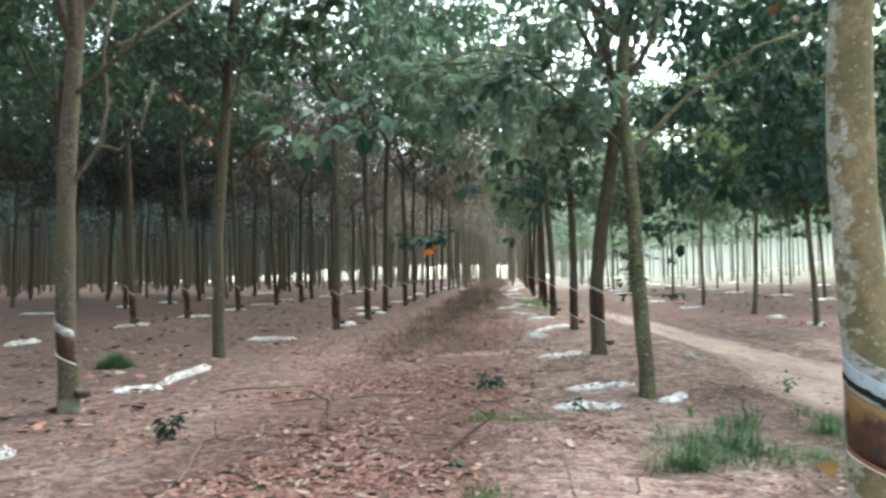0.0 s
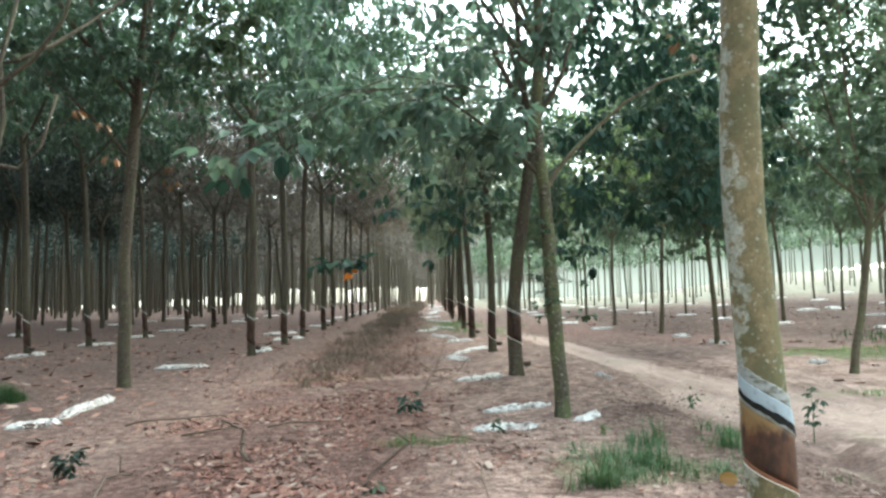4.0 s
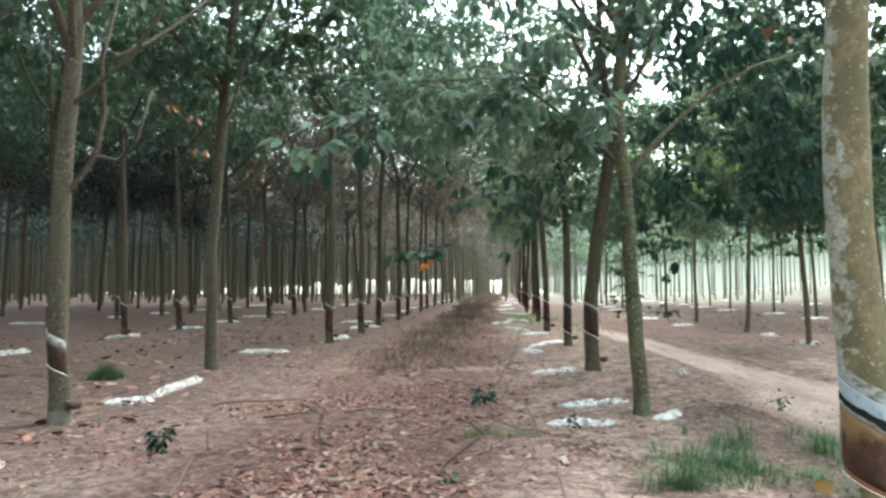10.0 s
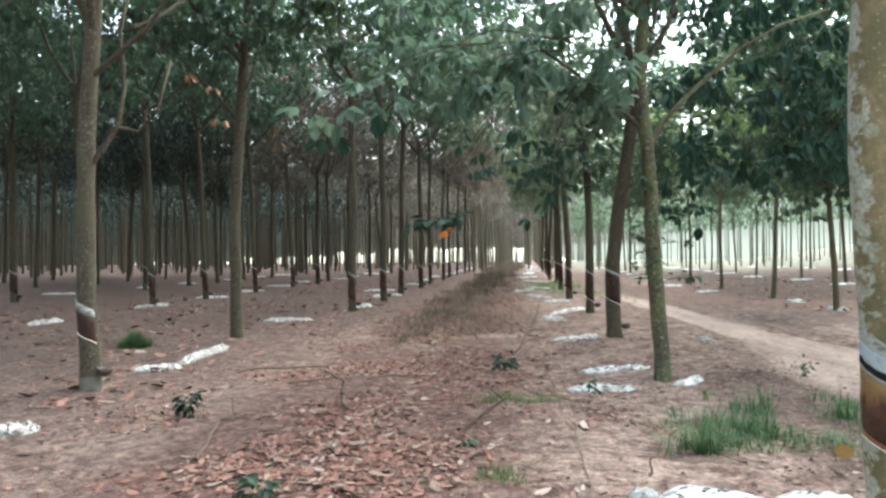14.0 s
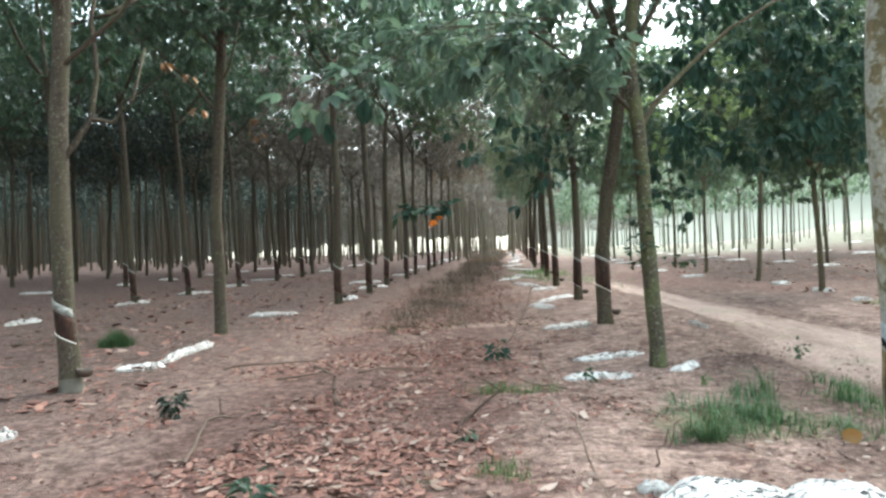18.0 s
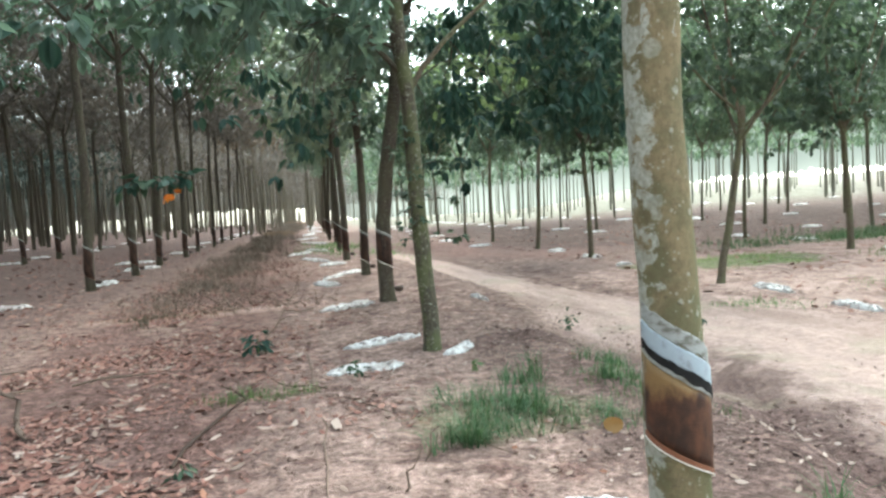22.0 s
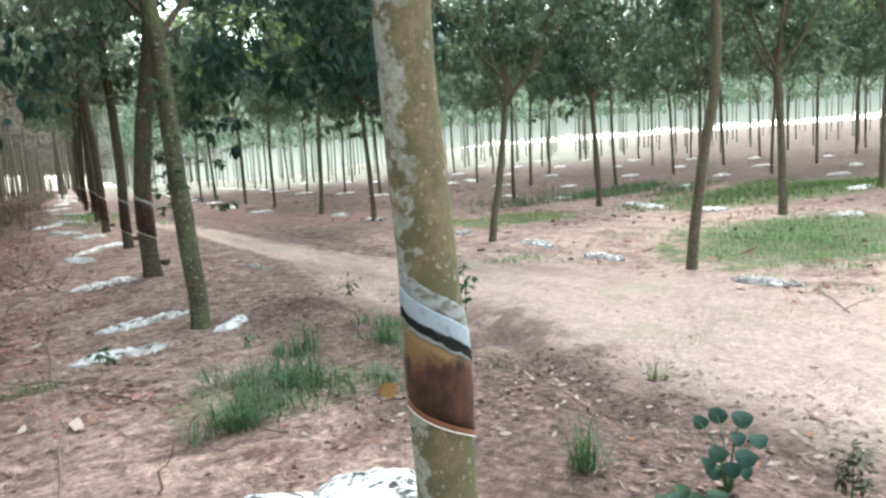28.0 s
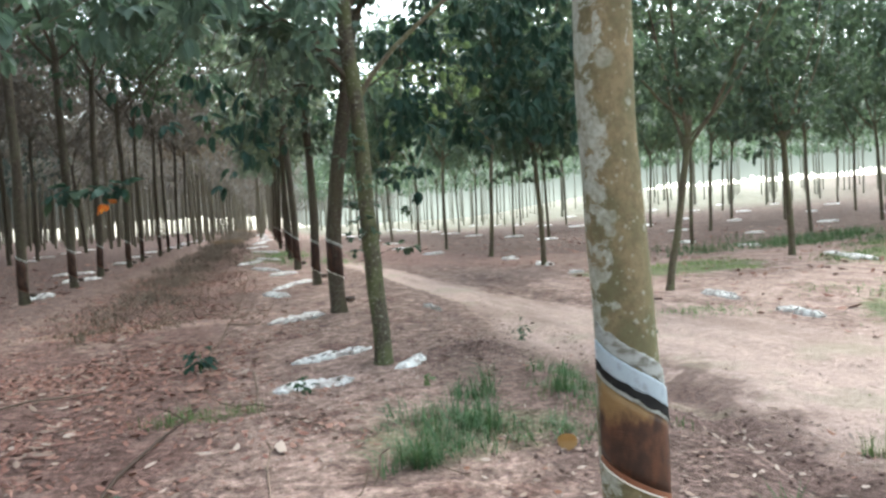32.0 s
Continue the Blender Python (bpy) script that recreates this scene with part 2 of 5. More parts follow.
c = m.mix(m.ramp(r, 0.6, 0.8), c, (0.30, 0.235, 0.20))
LITTER_PALE = m.color(m.mix(m.ramp(r, 0.94, 0.97), c, (0.24, 0.12, 0.08))).m

m = Mat("dry_twig", 0.9, 0.1)
TWIG = m.color(m.mix(m.noise(20, 3), (0.10, 0.07, 0.055), (0.21, 0.155, 0.12))).m
m = Mat("dark_dead_wood", 0.9, 0.1)
DARKWOOD = m.color(m.mix(m.noise(16, 4), (0.04, 0.028, 0.022), (0.085, 0.06, 0.048))).m
m = Mat("pale_dead_wood", 0.9, 0.1)
DEADWOOD = m.color(m.mix(m.noise(14, 4), (0.09, 0.064, 0.05), (0.175, 0.13, 0.105))).m

# White plastic sheeting: folds catch dirt.
m = Mat("white_plastic", 0.38, 0.5)
dirt = m.noise(9, 5, 0.6)
c = m.mix(m.ramp(dirt, 0.42, 0.60, 0, 0.85), m.mix(m.ramp(m.object_random(), 0.1, 0.9, 0, 0.6), (0.58, 0.58, 0.57), (0.38, 0.36, 0.34)), (0.24, 0.20, 0.18))
PLASTIC = m.color(c).bump(m.noise(22, 4, 0.6, dist=1.0), 0.8, 0.02).translucent((0.7, 0.7, 0.68), 0.15).m
m = Mat("torn_plastic_with_black_backing", 0.62, 0.2)
torn = m.noise(8, 6, 0.70, stretch=(1, 1.9, 1), dist=1.6)
c = m.mix(m.ramp(m.noise(15, 6, 0.68, dist=2.0), 0.42, 0.62), (0.56, 0.565, 0.57), (0.36, 0.35, 0.345))
c = m.mix(m.ramp(torn, 0.535, 0.56), c, (0.035, 0.034, 0.034))
c = m.mix(m.ramp(m.noise(23, 5, 0.6, stretch=(1, 3, 1), dist=1.0), 0.60, 0.63, 0, 0.9), c, (0.06, 0.058, 0.056))
PLASTIC_TORN = m.color(c).bump(m.noise(30, 4, 0.6, dist=1.2), 0.8, 0.012).m

m = Mat("tapped_bark", 0.55, 0.35)
z = m.xyz()[2]
streak = m.noise(15, 5, 0.62, stretch=(1, 1, 0.55))
c = m.mix(m.ramp(streak, 0.35, 0.65), (0.024, 0.010, 0.006), (0.085, 0.033, 0.016))
c = m.mix(m.ramp(m.math("ADD", z, m.math("MULTIPLY", streak, 0.22)), 0.765, 0.84, 0, 0.9), c, (0.19, 0.115, 0.045))
c = m.mix(m.ramp(m.noise(34, 4, 0.6, stretch=(1, 1, 0.10)), 0.64, 0.76, 0, 0.35), c, (0.17, 0.085, 0.04))
PANEL = m.color(c).bump(m.noise(60, 3, 0.5, stretch=(0.5, 0.5, 4)), 0.4, 0.004).m
m = Mat("old_tapped_bark", 0.7, 0.2)
streak = m.noise(14, 5, 0.6, stretch=(1, 1, 0.3))
PANEL_DARK = m.color(m.mix(m.ramp(streak, 0.35, 0.65), (0.018, 0.010, 0.008), (0.055, 0.027, 0.018))).bump(streak, 0.4, 0.004).m
m = Mat("fresh_cut_bark", 0.6, 0.3)
FRESH = m.color(m.mix(m.noise(30, 4), (0.13, 0.048, 0.025), (0.22, 0.09, 0.045))).m
m = Mat("latex", 0.35, 0.5)
LATEX = m.color(m.mix(m.noise(50, 2), (0.8, 0.78, 0.72), (0.7, 0.66, 0.58))).m
m = Mat("blue_white_paint", 0.6, 0.3)
c = m.mix(m.ramp(m.noise(26, 5, 0.7), 0.5, 0.75), (0.30, 0.345, 0.38), (0.19, 0.21, 0.225))
PAINT = m.color(c).bump(m.noise(60, 3), 0.3, 0.003).m
m = Mat("grey_wash_paint", 0.8, 0.2)
WASH = m.color(m.mix(m.ramp(m.noise(22, 5, 0.7, stretch=(1, 1, 2)), 0.35, 0.6), (0.13, 0.12, 0.10), (0.29, 0.295, 0.28))).m
m = Mat("black_tar", 0.9, 0.1)
TAR = m.color(m.mix(m.noise(40, 3), (0.008, 0.008, 0.009), (0.03, 0.028, 0.026))).m
m = Mat("dark_cup", 0.5, 0.4)
CUP = m.color(m.mix(m.noise(18, 3), (0.03, 0.022, 0.018), (0.09, 0.06, 0.045))).m
# Colour of the pale haze round a trunk's foot.
m = Mat("foot_haze", 0.95, 0.1)
FOOT_HAZE = m.color(m.mix(m.noise(14, 5), (0.075, 0.066, 0.054), (0.145, 0.132, 0.112))).m

# Ground: pinkish sandy soil, red-brown litter in the lanes, a pale track, grass past the stand.
m = Mat("plantation_soil", 0.95, 0.12)
X, Y, Z = m.xyz()
big, mid, fine = m.noise(0.55, 5, 0.6), m.noise(2.6, 6, 0.65), m.noise(17, 6, 0.7)
grit = m.noise(75, 3, 0.6)
soil = m.mix(m.ramp(mid, 0.35, 0.66), (0.155, 0.11, 0.092), (0.28, 0.212, 0.176))
soil = m.mix(m.ramp(fine, 0.50, 0.64, 0, 0.65), soil, (0.095, 0.064, 0.055))
soil = m.mix(m.ramp(grit, 0.58, 0.68, 0, 0.5), soil, (0.36, 0.28, 0.24))
mottle = m.noise(1.5, 6, 0.68, dist=0.6)
soil = m.mix(m.ramp(mottle, 0.50, 0.60, 0, 0.7), soil, m.mix(m.ramp(fine, 0.4, 0.62), (0.165, 0.10, 0.081), (0.115, 0.072, 0.059)))
soil = m.mix(m.ramp(m.noise(3.4, 6, 0.66, dist=0.5), 0.56, 0.66, 0, 0.6), soil, (0.40, 0.305, 0.25))
crumb = m.noise(7.5, 6, 0.7, dist=0.8)
soil = m.mix(m.ramp(crumb, 0.54, 0.63, 0, 0.6), soil, (0.125, 0.074, 0.06))
soil = m.mix(m.ramp(crumb, 0.44, 0.36, 0, 0.5), soil, (0.38, 0.28, 0.235))
rowx = m.math("SUBTRACT", X, m.math("MULTIPLY", Y, 0.085))
lane = m.math("PINGPONG", m.math("ADD", rowx, 4.25), 2.95)
litter_here = m.math("MULTIPLY", m.ramp(lane, 1.0, 2.2), m.ramp(big, 0.30, 0.46))
left_side = m.ramp(rowx, 1.1, -0.2)
sandy = m.math("MULTIPLY", m.math("MULTIPLY", m.ramp(rowx, -0.4, 0.5), m.ramp(rowx, 2.6, 1.8)), m.math("MULTIPLY", m.ramp(Y, 11, 7), m.ramp(mottle, 0.58, 0.44, 0, 0.6)))
soil = m.mix(sandy, soil, m.mix(m.ramp(fine, 0.42, 0.62), (0.35, 0.262, 0.218), (0.245, 0.172, 0.143)))
patch = m.mix(m.ramp(fine, 0.36, 0.6), (0.08, 0.048, 0.040), (0.175, 0.108, 0.09))
# Litter in the lane; farther left this tone also paints the stand's shade.
soil = m.mix(m.math("MULTIPLY", m.math("MULTIPLY", m.math("MAXIMUM", litter_here, m.ramp(rowx, -2.4, -4.2, 0, 0.85)), left_side), 0.8), soil, patch)
soil = m.mix(m.math("MULTIPLY", m.ramp(mid, 0.45, 0.62), m.math("MULTIPLY", m.ramp(rowx, 5.5, 8.0), 0.25)), soil, (0.115, 0.075, 0.062))
bare = m.math("MULTIPLY", m.math("MULTIPLY", m.ramp(m.math("ABSOLUTE", m.math("ADD", rowx, 4.1), 0), 1.9, 1.0), m.ramp(Y, 24, 13)), m.ramp(mottle, 0.6, 0.42, 0.05, 0.32))
soil = m.mix(bare, soil, m.mix(m.ramp(fine, 0.42, 0.62), (0.34, 0.262, 0.225), (0.235, 0.172, 0.148)))
across = m.math("MULTIPLY", m.ramp(m.math("ABSOLUTE", m.math("SUBTRACT", m.math("ADD", Y, m.math("MULTIPLY", big, 2.0)), 12.7), 0), 0.5, 0.15), m.math("MULTIPLY", m.ramp(m.math("ABSOLUTE", X, 0), 2.6, 1.4), 0.75))
soil = m.mix(across, soil, m.mix(m.ramp(fine, 0.42, 0.62), (0.35, 0.26, 0.22), (0.25, 0.18, 0.15)))
# Red earth turned up beside the track, and the pale wheel track itself, wide where it comes round the bank.
ex = m.math("DIVIDE", m.math("SUBTRACT", X, 8.6), 3.2)
ey = m.math("DIVIDE", m.math("SUBTRACT", Y, 22.5), 7.0)
red = m.ramp(m.math("ADD", m.math("ADD", m.math("MULTIPLY", ex, ex), m.math("MULTIPLY", ey, ey)), m.math("MULTIPLY", m.math("SUBTRACT", mid, 0.5), 2.2)), 1.1, 0.5, 0, 0.6)
soil = m.mix(red, soil, m.mix(m.ramp(fine, 0.4, 0.62), (0.26, 0.165, 0.137), (0.155, 0.094, 0.078)))
width = m.ramp(Y, 11.5, 6.5, 0.42, 1.95)
track = m.math("MULTIPLY", m.ramp(m.math("DIVIDE", m.math("ABSOLUTE", m.math("ADD", m.math("SUBTRACT", X, m.ramp(Y, 12, 6, 5.15, 5.75)), m.math("MULTIPLY", m.math("SUBTRACT", mottle, 0.5), 0.9)), 0), width), 1.25, 0.65), m.ramp(Y, 27, 19))
soil = m.mix(m.math("MULTIPLY", track, m.ramp(big, 0.2, 0.5, 0.5, 0.9)), soil, m.mix(m.ramp(fine, 0.4, 0.65), (0.52, 0.41, 0.348), (0.41, 0.318, 0.267)))
verge = m.math("MULTIPLY", m.math("MULTIPLY", m.ramp(rowx, 5.0, 6.2), m.ramp(rowx, 17, 11)), m.math("MULTIPLY", m.ramp(Y, 17, 9.0), m.ramp(mottle, 0.62, 0.42, 0.3, 0.9)))
soil = m.mix(verge, soil, m.mix(m.ramp(fine, 0.42, 0.62), (0.43, 0.332, 0.279), (0.32, 0.24, 0.20)))
bank = m.math("MULTIPLY", m.math("MULTIPLY", m.ramp(rowx, 1.7, 2.2), m.ramp(rowx, 4.3, 3.4)), m.math("MULTIPLY", m.ramp(Y, 8.5, 6.0), m.ramp(mid, 0.3, 0.5, 0.5, 1.0)))
soil = m.mix(bank, soil, m.mix(m.ramp(fine, 0.35, 0.65), (0.09, 0.063, 0.053), (0.19, 0.136, 0.115)))
# Canopy shade of the left stand, painted as darker soil.
stand_shade = m.math("MULTIPLY", m.ramp(rowx, -1.5, -5.0), m.ramp(m.noise(0.8, 5, 0.65), 0.3, 0.55, 0.55, 1.0))
soil = m.mix(stand_shade, soil, m.mix(m.ramp(fine, 0.36, 0.62), (0.07, 0.052, 0.045), (0.15, 0.108, 0.092)))
stripe = m.noise(1.0, 4, 0.6, stretch=(2.1, 0.32, 1))
soil = m.mix(m.math("MULTIPLY", m.ramp(stripe, 0.48, 0.62), m.math("MULTIPLY", m.ramp(rowx, 2.6, 3.4, 0, 0.42), m.ramp(Y, 5.0, 8.5, 0.12, 1.0))), soil, m.mix(m.ramp(fine, 0.4, 0.62), (0.12, 0.082, 0.07), (0.22, 0.165, 0.14)))
# The worn step of the bank, from (3.6, 3.6) to (4.75, 6.5): dark soil, its shading painted in.
off = m.math("ABSOLUTE", m.math("SUBTRACT", m.math("SUBTRACT", X, 3.6), m.math("MULTIPLY", m.math("SUBTRACT", Y, 3.6), 0.4)), 0)
step = m.math("MULTIPLY", m.math("MULTIPLY", m.ramp(m.math("ADD", off, m.math("MULTIPLY", m.math("SUBTRACT", m.noise(3.2, 5, 0.65), 0.5), 2.4)), 0.6, 0.05), 0.72), m.math("MULTIPLY", m.ramp(Y, 2.6, 3.6), m.ramp(Y, 7.2, 6.2)))
soil = m.mix(step, soil, m.mix(m.ramp(fine, 0.4, 0.6), (0.075, 0.05, 0.043), (0.15, 0.104, 0.088)))
hx = m.math("DIVIDE", m.math("SUBTRACT", X, 3.35), 0.62)
hy = m.math("DIVIDE", m.math("SUBTRACT", Y, 7.4), 0.5)
heap = m.ramp(m.math("ADD", m.math("ADD", m.math("MULTIPLY", hx, hx), m.math("MULTIPLY", hy, hy)), m.math("MULTIPLY", m.math("SUBTRACT", m.noise(4.0, 5, 0.65), 0.5), 3.0)), 1.1, 0.4, 0, 0.8)
soil = m.mix(heap, soil, m.mix(m.ramp(fine, 0.4, 0.62), (0.085, 0.058, 0.049), (0.16, 0.112, 0.094)))
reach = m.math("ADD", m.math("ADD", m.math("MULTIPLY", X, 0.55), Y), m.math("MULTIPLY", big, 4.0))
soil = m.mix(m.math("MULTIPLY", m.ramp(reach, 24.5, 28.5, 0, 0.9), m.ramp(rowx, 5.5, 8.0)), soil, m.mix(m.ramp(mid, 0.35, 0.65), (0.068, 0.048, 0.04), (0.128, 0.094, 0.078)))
far_right = m.math("MULTIPLY", m.math("MULTIPLY", m.ramp(reach, 50, 72), m.ramp(rowx, 3.5, 6.5)), m.ramp(m.math("SUBTRACT", X, m.math("MULTIPLY", Y, 1.2)), 12, -10, 0.15, 1.0))
sward = None
for cx, cy, ax, ay in ((10.9, 6.1, 2.9, 2.0), (18.5, 10.6, 6.0, 2.3), (10.6, 12.4, 1.9, 1.0), (9.0, 13.0, 1.2, 0.5), (2.2, 4.95, 0.8, 0.5)):
    dx = m.math("DIVIDE", m.math("SUBTRACT", X, cx), ax)
    dy = m.math("DIVIDE", m.math("SUBTRACT", Y, cy), ay)
    r2 = m.math("ADD", m.math("ADD", m.math("MULTIPLY", dx, dx), m.math("MULTIPLY", dy, dy)), m.math("MULTIPLY", m.math("SUBTRACT", mid, 0.5), 2.4))
    one = m.ramp(r2, 1.0, 0.55, 0, 0.75 if ax > 1 else 0.3)
    sward = m.math("MAXIMUM", sward, one) if sward else one
soil = m.mix(sward, soil, m.mix(m.ramp(fine, 0.35, 0.65), (0.07, 0.10, 0.04), (0.15, 0.19, 0.085)))
outside = m.math("MAXIMUM", far_right, m.ramp(Y, 200, 212))
grassy = m.mix(m.ramp(m.noise(1.2, 5), 0.35, 0.65), (0.125, 0.125, 0.092), (0.20, 0.195, 0.15))
soil = m.mix(outside, soil, grassy)
worn = m.math("SUBTRACT", 1.0, m.math("MAXIMUM", m.math("MULTIPLY", track, 0.75), m.ramp(rowx, 5.0, 8.0, 0, 0.4)))
soil = m.mix(worn, soil, m.mix(1.0, soil, m.ramp(crumb, 0.36, 0.64, 1.28, 0.66), "MULTIPLY"))
soil = m.mix(worn, soil, m.mix(1.0, soil, m.ramp(m.noise(26, 5, 0.7), 0.35, 0.65, 1.2, 0.78), "MULTIPLY"))
soil = m.mix(m.math("MULTIPLY", track, m.ramp(m.noise(1.1, 5, 0.6), 0.52, 0.66, 0, 0.35)), soil, (0.30, 0.30, 0.20))
soil = m.mix(1.0, soil, (1.05, 0.992, 1.01), "MULTIPLY")
rough = m.math("ADD", m.math("MULTIPLY", crumb, 1.2), m.math("ADD", fine, m.math("MULTIPLY", grit, 0.35)))
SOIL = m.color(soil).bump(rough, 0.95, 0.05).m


# ---- mesh helpers ----
def ground(x, y):
    """Height of the terrain."""
    d = math.hypot(x - 1, y)
    h = 0.0178 * min(max(d - 8.5, 0) ** 2 / (max(d - 8.5, 0) + 3.0), 105)
    az = math.degrees(math.atan2(x - 1, max(y, 0.01)))
    climb = min(max((az - 20) / 16, 0), 1)
    away = min(max((d - 32) / 120, 0), 1.3)
    h += 3.9 * climb * climb * (3 - 2 * climb) * away ** 1.15
    rx = x - 0.085 * y
    edge = min(max((rx - 2.75 - 0.1 * math.sin(y * 1.7)) / 0.75, 0), 1)
    back = min(max((rx - 8.2) / 1.5, 0), 1)
    fade = min(max((13 - y) / 6, 0), 1)
    h -= 0.15 * edge * edge * (3 - 2 * edge) * (1 - 0.6 * back) * fade
    near = min(1, 14 / (d + 1))
    h += 0.07 * max(0, edge * (1 - edge)) * 4 * noise.noise((x * 2.2, y * 2.2, 11)) * fade
    n = noise.noise((x * 0.9, y * 0.9, 0)) * 0.03 + noise.noise((x * 2.7, y * 2.7, 3)) * 0.014 + noise.noise((x * 7, y * 7, 7)) * 0.006
    step = 0.075 * math.exp(-((x - 3.55 - 0.4 * (y - 3.6) - 0.22 * noise.noise((0, y * 1.3, 4))) / 0.2) ** 2) * min(1, max(0, (7.2 - y))) * min(1, max(0, (y - 2.6)))
    h -= step * (1 + noise.noise((x * 4, y * 4, 5)))
    h += 0.07 * math.exp(-((x - 3.35) / 0.42) ** 2 - ((y - 7.45) / 0.38) ** 2) * (1 + noise.noise((x * 5, y * 5, 8)))
    rut = 0.05 * math.exp(-((rx - 4.1 + 0.03 * y) / 0.22) ** 2) + 0.04 * math.exp(-((rx - 5.6 + 0.04 * y) / 0.25) ** 2)
    h -= rut * min(1, max(0, (30 - y) / 10)) * min(1, max(0, (y - 3) / 4))
    return h + n * near


def mesh_object(name, verts, faces, mat, parent=None, label="", smooth=True, slots=None):
    me = bpy.data.meshes.new(name)
    me.from_pydata([tuple(v) for v in verts], [], [tuple(f) for f in faces])
    for q in mat if isinstance(mat, (list, tuple)) else (mat,):
        me.materials.append(q)
    if slots is not None:
        me.polygons.foreach_set("material_index", np.asarray(slots, np.int32))
    if smooth:
        me.polygons.foreach_set("use_smooth", np.ones(len(me.polygons), bool))
    me.update()
    ob = new(name, me)
    if parent:
        ob.parent = parent
    return tagged(ob, label)


def thing(name, x, y, z=None, rz=0.0, **tags):
    e = new(name)
    e.matrix_world = pose(x, y, ground(x, y) if z is None else z, 0, 0, rz)
    return tagged(e, **tags)


def tube(points, radii, seg=8, lump=0.0, rng=None, cap=True):
    """A bent round stem through points."""
    pts = [Vector(p) for p in points]
    verts, faces = [], []
    for i, p in enumerate(pts):
        d = (pts[min(i + 1, len(pts) - 1)] - pts[max(i - 1, 0)]).normalized()
        a = d.cross(Vector((0.31, 0.95, 0.05)) if abs(d.z) > 0.5 else Vector((0, 0, 1))).normalized()
        b = d.cross(a)
        for j in range(seg):
            t = 2 * math.pi * j / seg
            w = radii[i] * (1 + (lump * noise.noise((p.x * 3 + math.cos(t) * 1.3, p.y * 3 + math.sin(t) * 1.3, p.z * 2.2)) if lump else 0))
            verts.append(p + (a * math.cos(t) + b * math.sin(t)) * w)
    for i in range(len(pts) - 1):
        for j in range(seg):
            k = (j + 1) % seg
            faces.append((i * seg + j, i * seg + k, (i + 1) * seg + k, (i + 1) * seg + j))
    if cap:
        faces.append(tuple(range(len(verts) - seg, len(verts))))
    return verts, faces


def merged(parts):
    verts, faces = [], []
    for v, f in parts:
        k = len(verts)
        verts += list(v)
        faces += [tuple(i + k for i in q) for q in f]
    return verts, faces


def leaves(centres, count, size, rng, droop=0.5, lobes=3, fine=True, spread=0.22, broad=1.0):
    """Whorls of drooping leaves round the centres: vertices and faces of all leaflets."""
    c = np.repeat(np.asarray(centres, float).reshape(-1, 3), count, 0)
    n = len(c)
    az = rng.uniform(0, 2 * np.pi, n)
    el = rng.normal(-droop, 0.45, n)
    base = c + np.stack([np.cos(az) * np.cos(el), np.sin(az) * np.cos(el), np.sin(el)], 1) * rng.uniform(0.3, 1.0, n)[:, None] * spread
    az = np.repeat(az, lobes) + (np.tile((np.arange(lobes) - (lobes - 1) / 2) * 0.75, n) if lobes > 1 else 0) + rng.normal(0, 0.15, n * lobes)
    el = np.repeat(el, lobes) - rng.uniform(0, 0.6, n * lobes)
    base = np.repeat(base, lobes, 0)
    n = len(base)
    d = np.stack([np.cos(az) * np.cos(el), np.sin(az) * np.cos(el), np.sin(el)], 1)
    s = np.stack([-np.sin(az), np.cos(az), rng.normal(0, 0.35, n)], 1)
    s /= np.linalg.norm(s, axis=1)[:, None]
    up = np.cross(d, s)
    up *= np.where(up[:, 2:] < 0, -1, 1)
    L = size * rng.uniform(0.7, 1.25, n)[:, None]
    W = L * rng.uniform(0.36, 0.46, n)[:, None] * broad
    tip = base + d * L - up * L * 0.12
    if fine:
        l1, r1 = (base + d * L * 0.33 + k * s * W * 0.46 + up * W * 0.10 for k in (1, -1))
        l2, r2 = (base + d * L * 0.68 + k * s * W * 0.42 + up * W * 0.06 for k in (1, -1))
        verts = np.stack([base, l1, l2, tip, r2, r1], 1).reshape(-1, 3)
        k = np.arange(n)[:, None] * 6
        faces = np.concatenate([k + [0, 1, 2, 3], k + [0, 3, 4, 5]])
    else:
        l1, r1 = (base + d * L * 0.5 + k * s * W * 0.5 + up * W * 0.14 for k in (1, -1))
        verts = np.stack([base, l1, tip, r1], 1).reshape(-1, 3)
        k = np.arange(n)[:, None] * 4
        faces = np.concatenate([k + [0, 1, 2], k + [0, 2, 3]])
    return verts, faces


def quick_mesh(name, verts, faces, mat):
    """A mesh from arrays of vertices and equal-sided faces."""
    me = bpy.data.meshes.new(name)
    faces = np.asarray(faces)
    f, k = faces.shape
    me.vertices.add(len(verts))
    me.vertices.foreach_set("co", np.asarray(verts, np.float32).ravel())
    me.loops.add(f * k)
    me.loops.foreach_set("vertex_index", faces.astype(np.int32).ravel())
    me.polygons.add(f)
    me.polygons.foreach_set("loop_start", np.arange(0, f * k, k, dtype=np.int32))
    me.polygons.foreach_set("loop_total", np.full(f, k, np.int32))
    me.polygons.foreach_set("use_smooth", np.ones(f, bool))
    me.materials.append(mat)
    me.update(calc_edges=True)
    return me


def leaf_object(name, verts, faces, mat, parent=None, label=""):
    ob = new(name, quick_mesh(name, verts, faces, mat))
    if parent:
        ob.parent = parent
    return tagged(ob, label)


# ---- ground ----
def spread_axis(lo, hi, fine_lo, fine_hi, step, grow):
    """Grid lines: even between fine_lo and fine_hi, wider and wider outside."""
    out, a, w = list(np.arange(fine_lo, fine_hi, step)), fine_lo, step
    while a > lo:
        w *= grow
        a -= w
        out.insert(0, a)
    a, w = out[-1], step
    while a < hi:
        w *= grow
        a += w
        out.append(a)
    return out


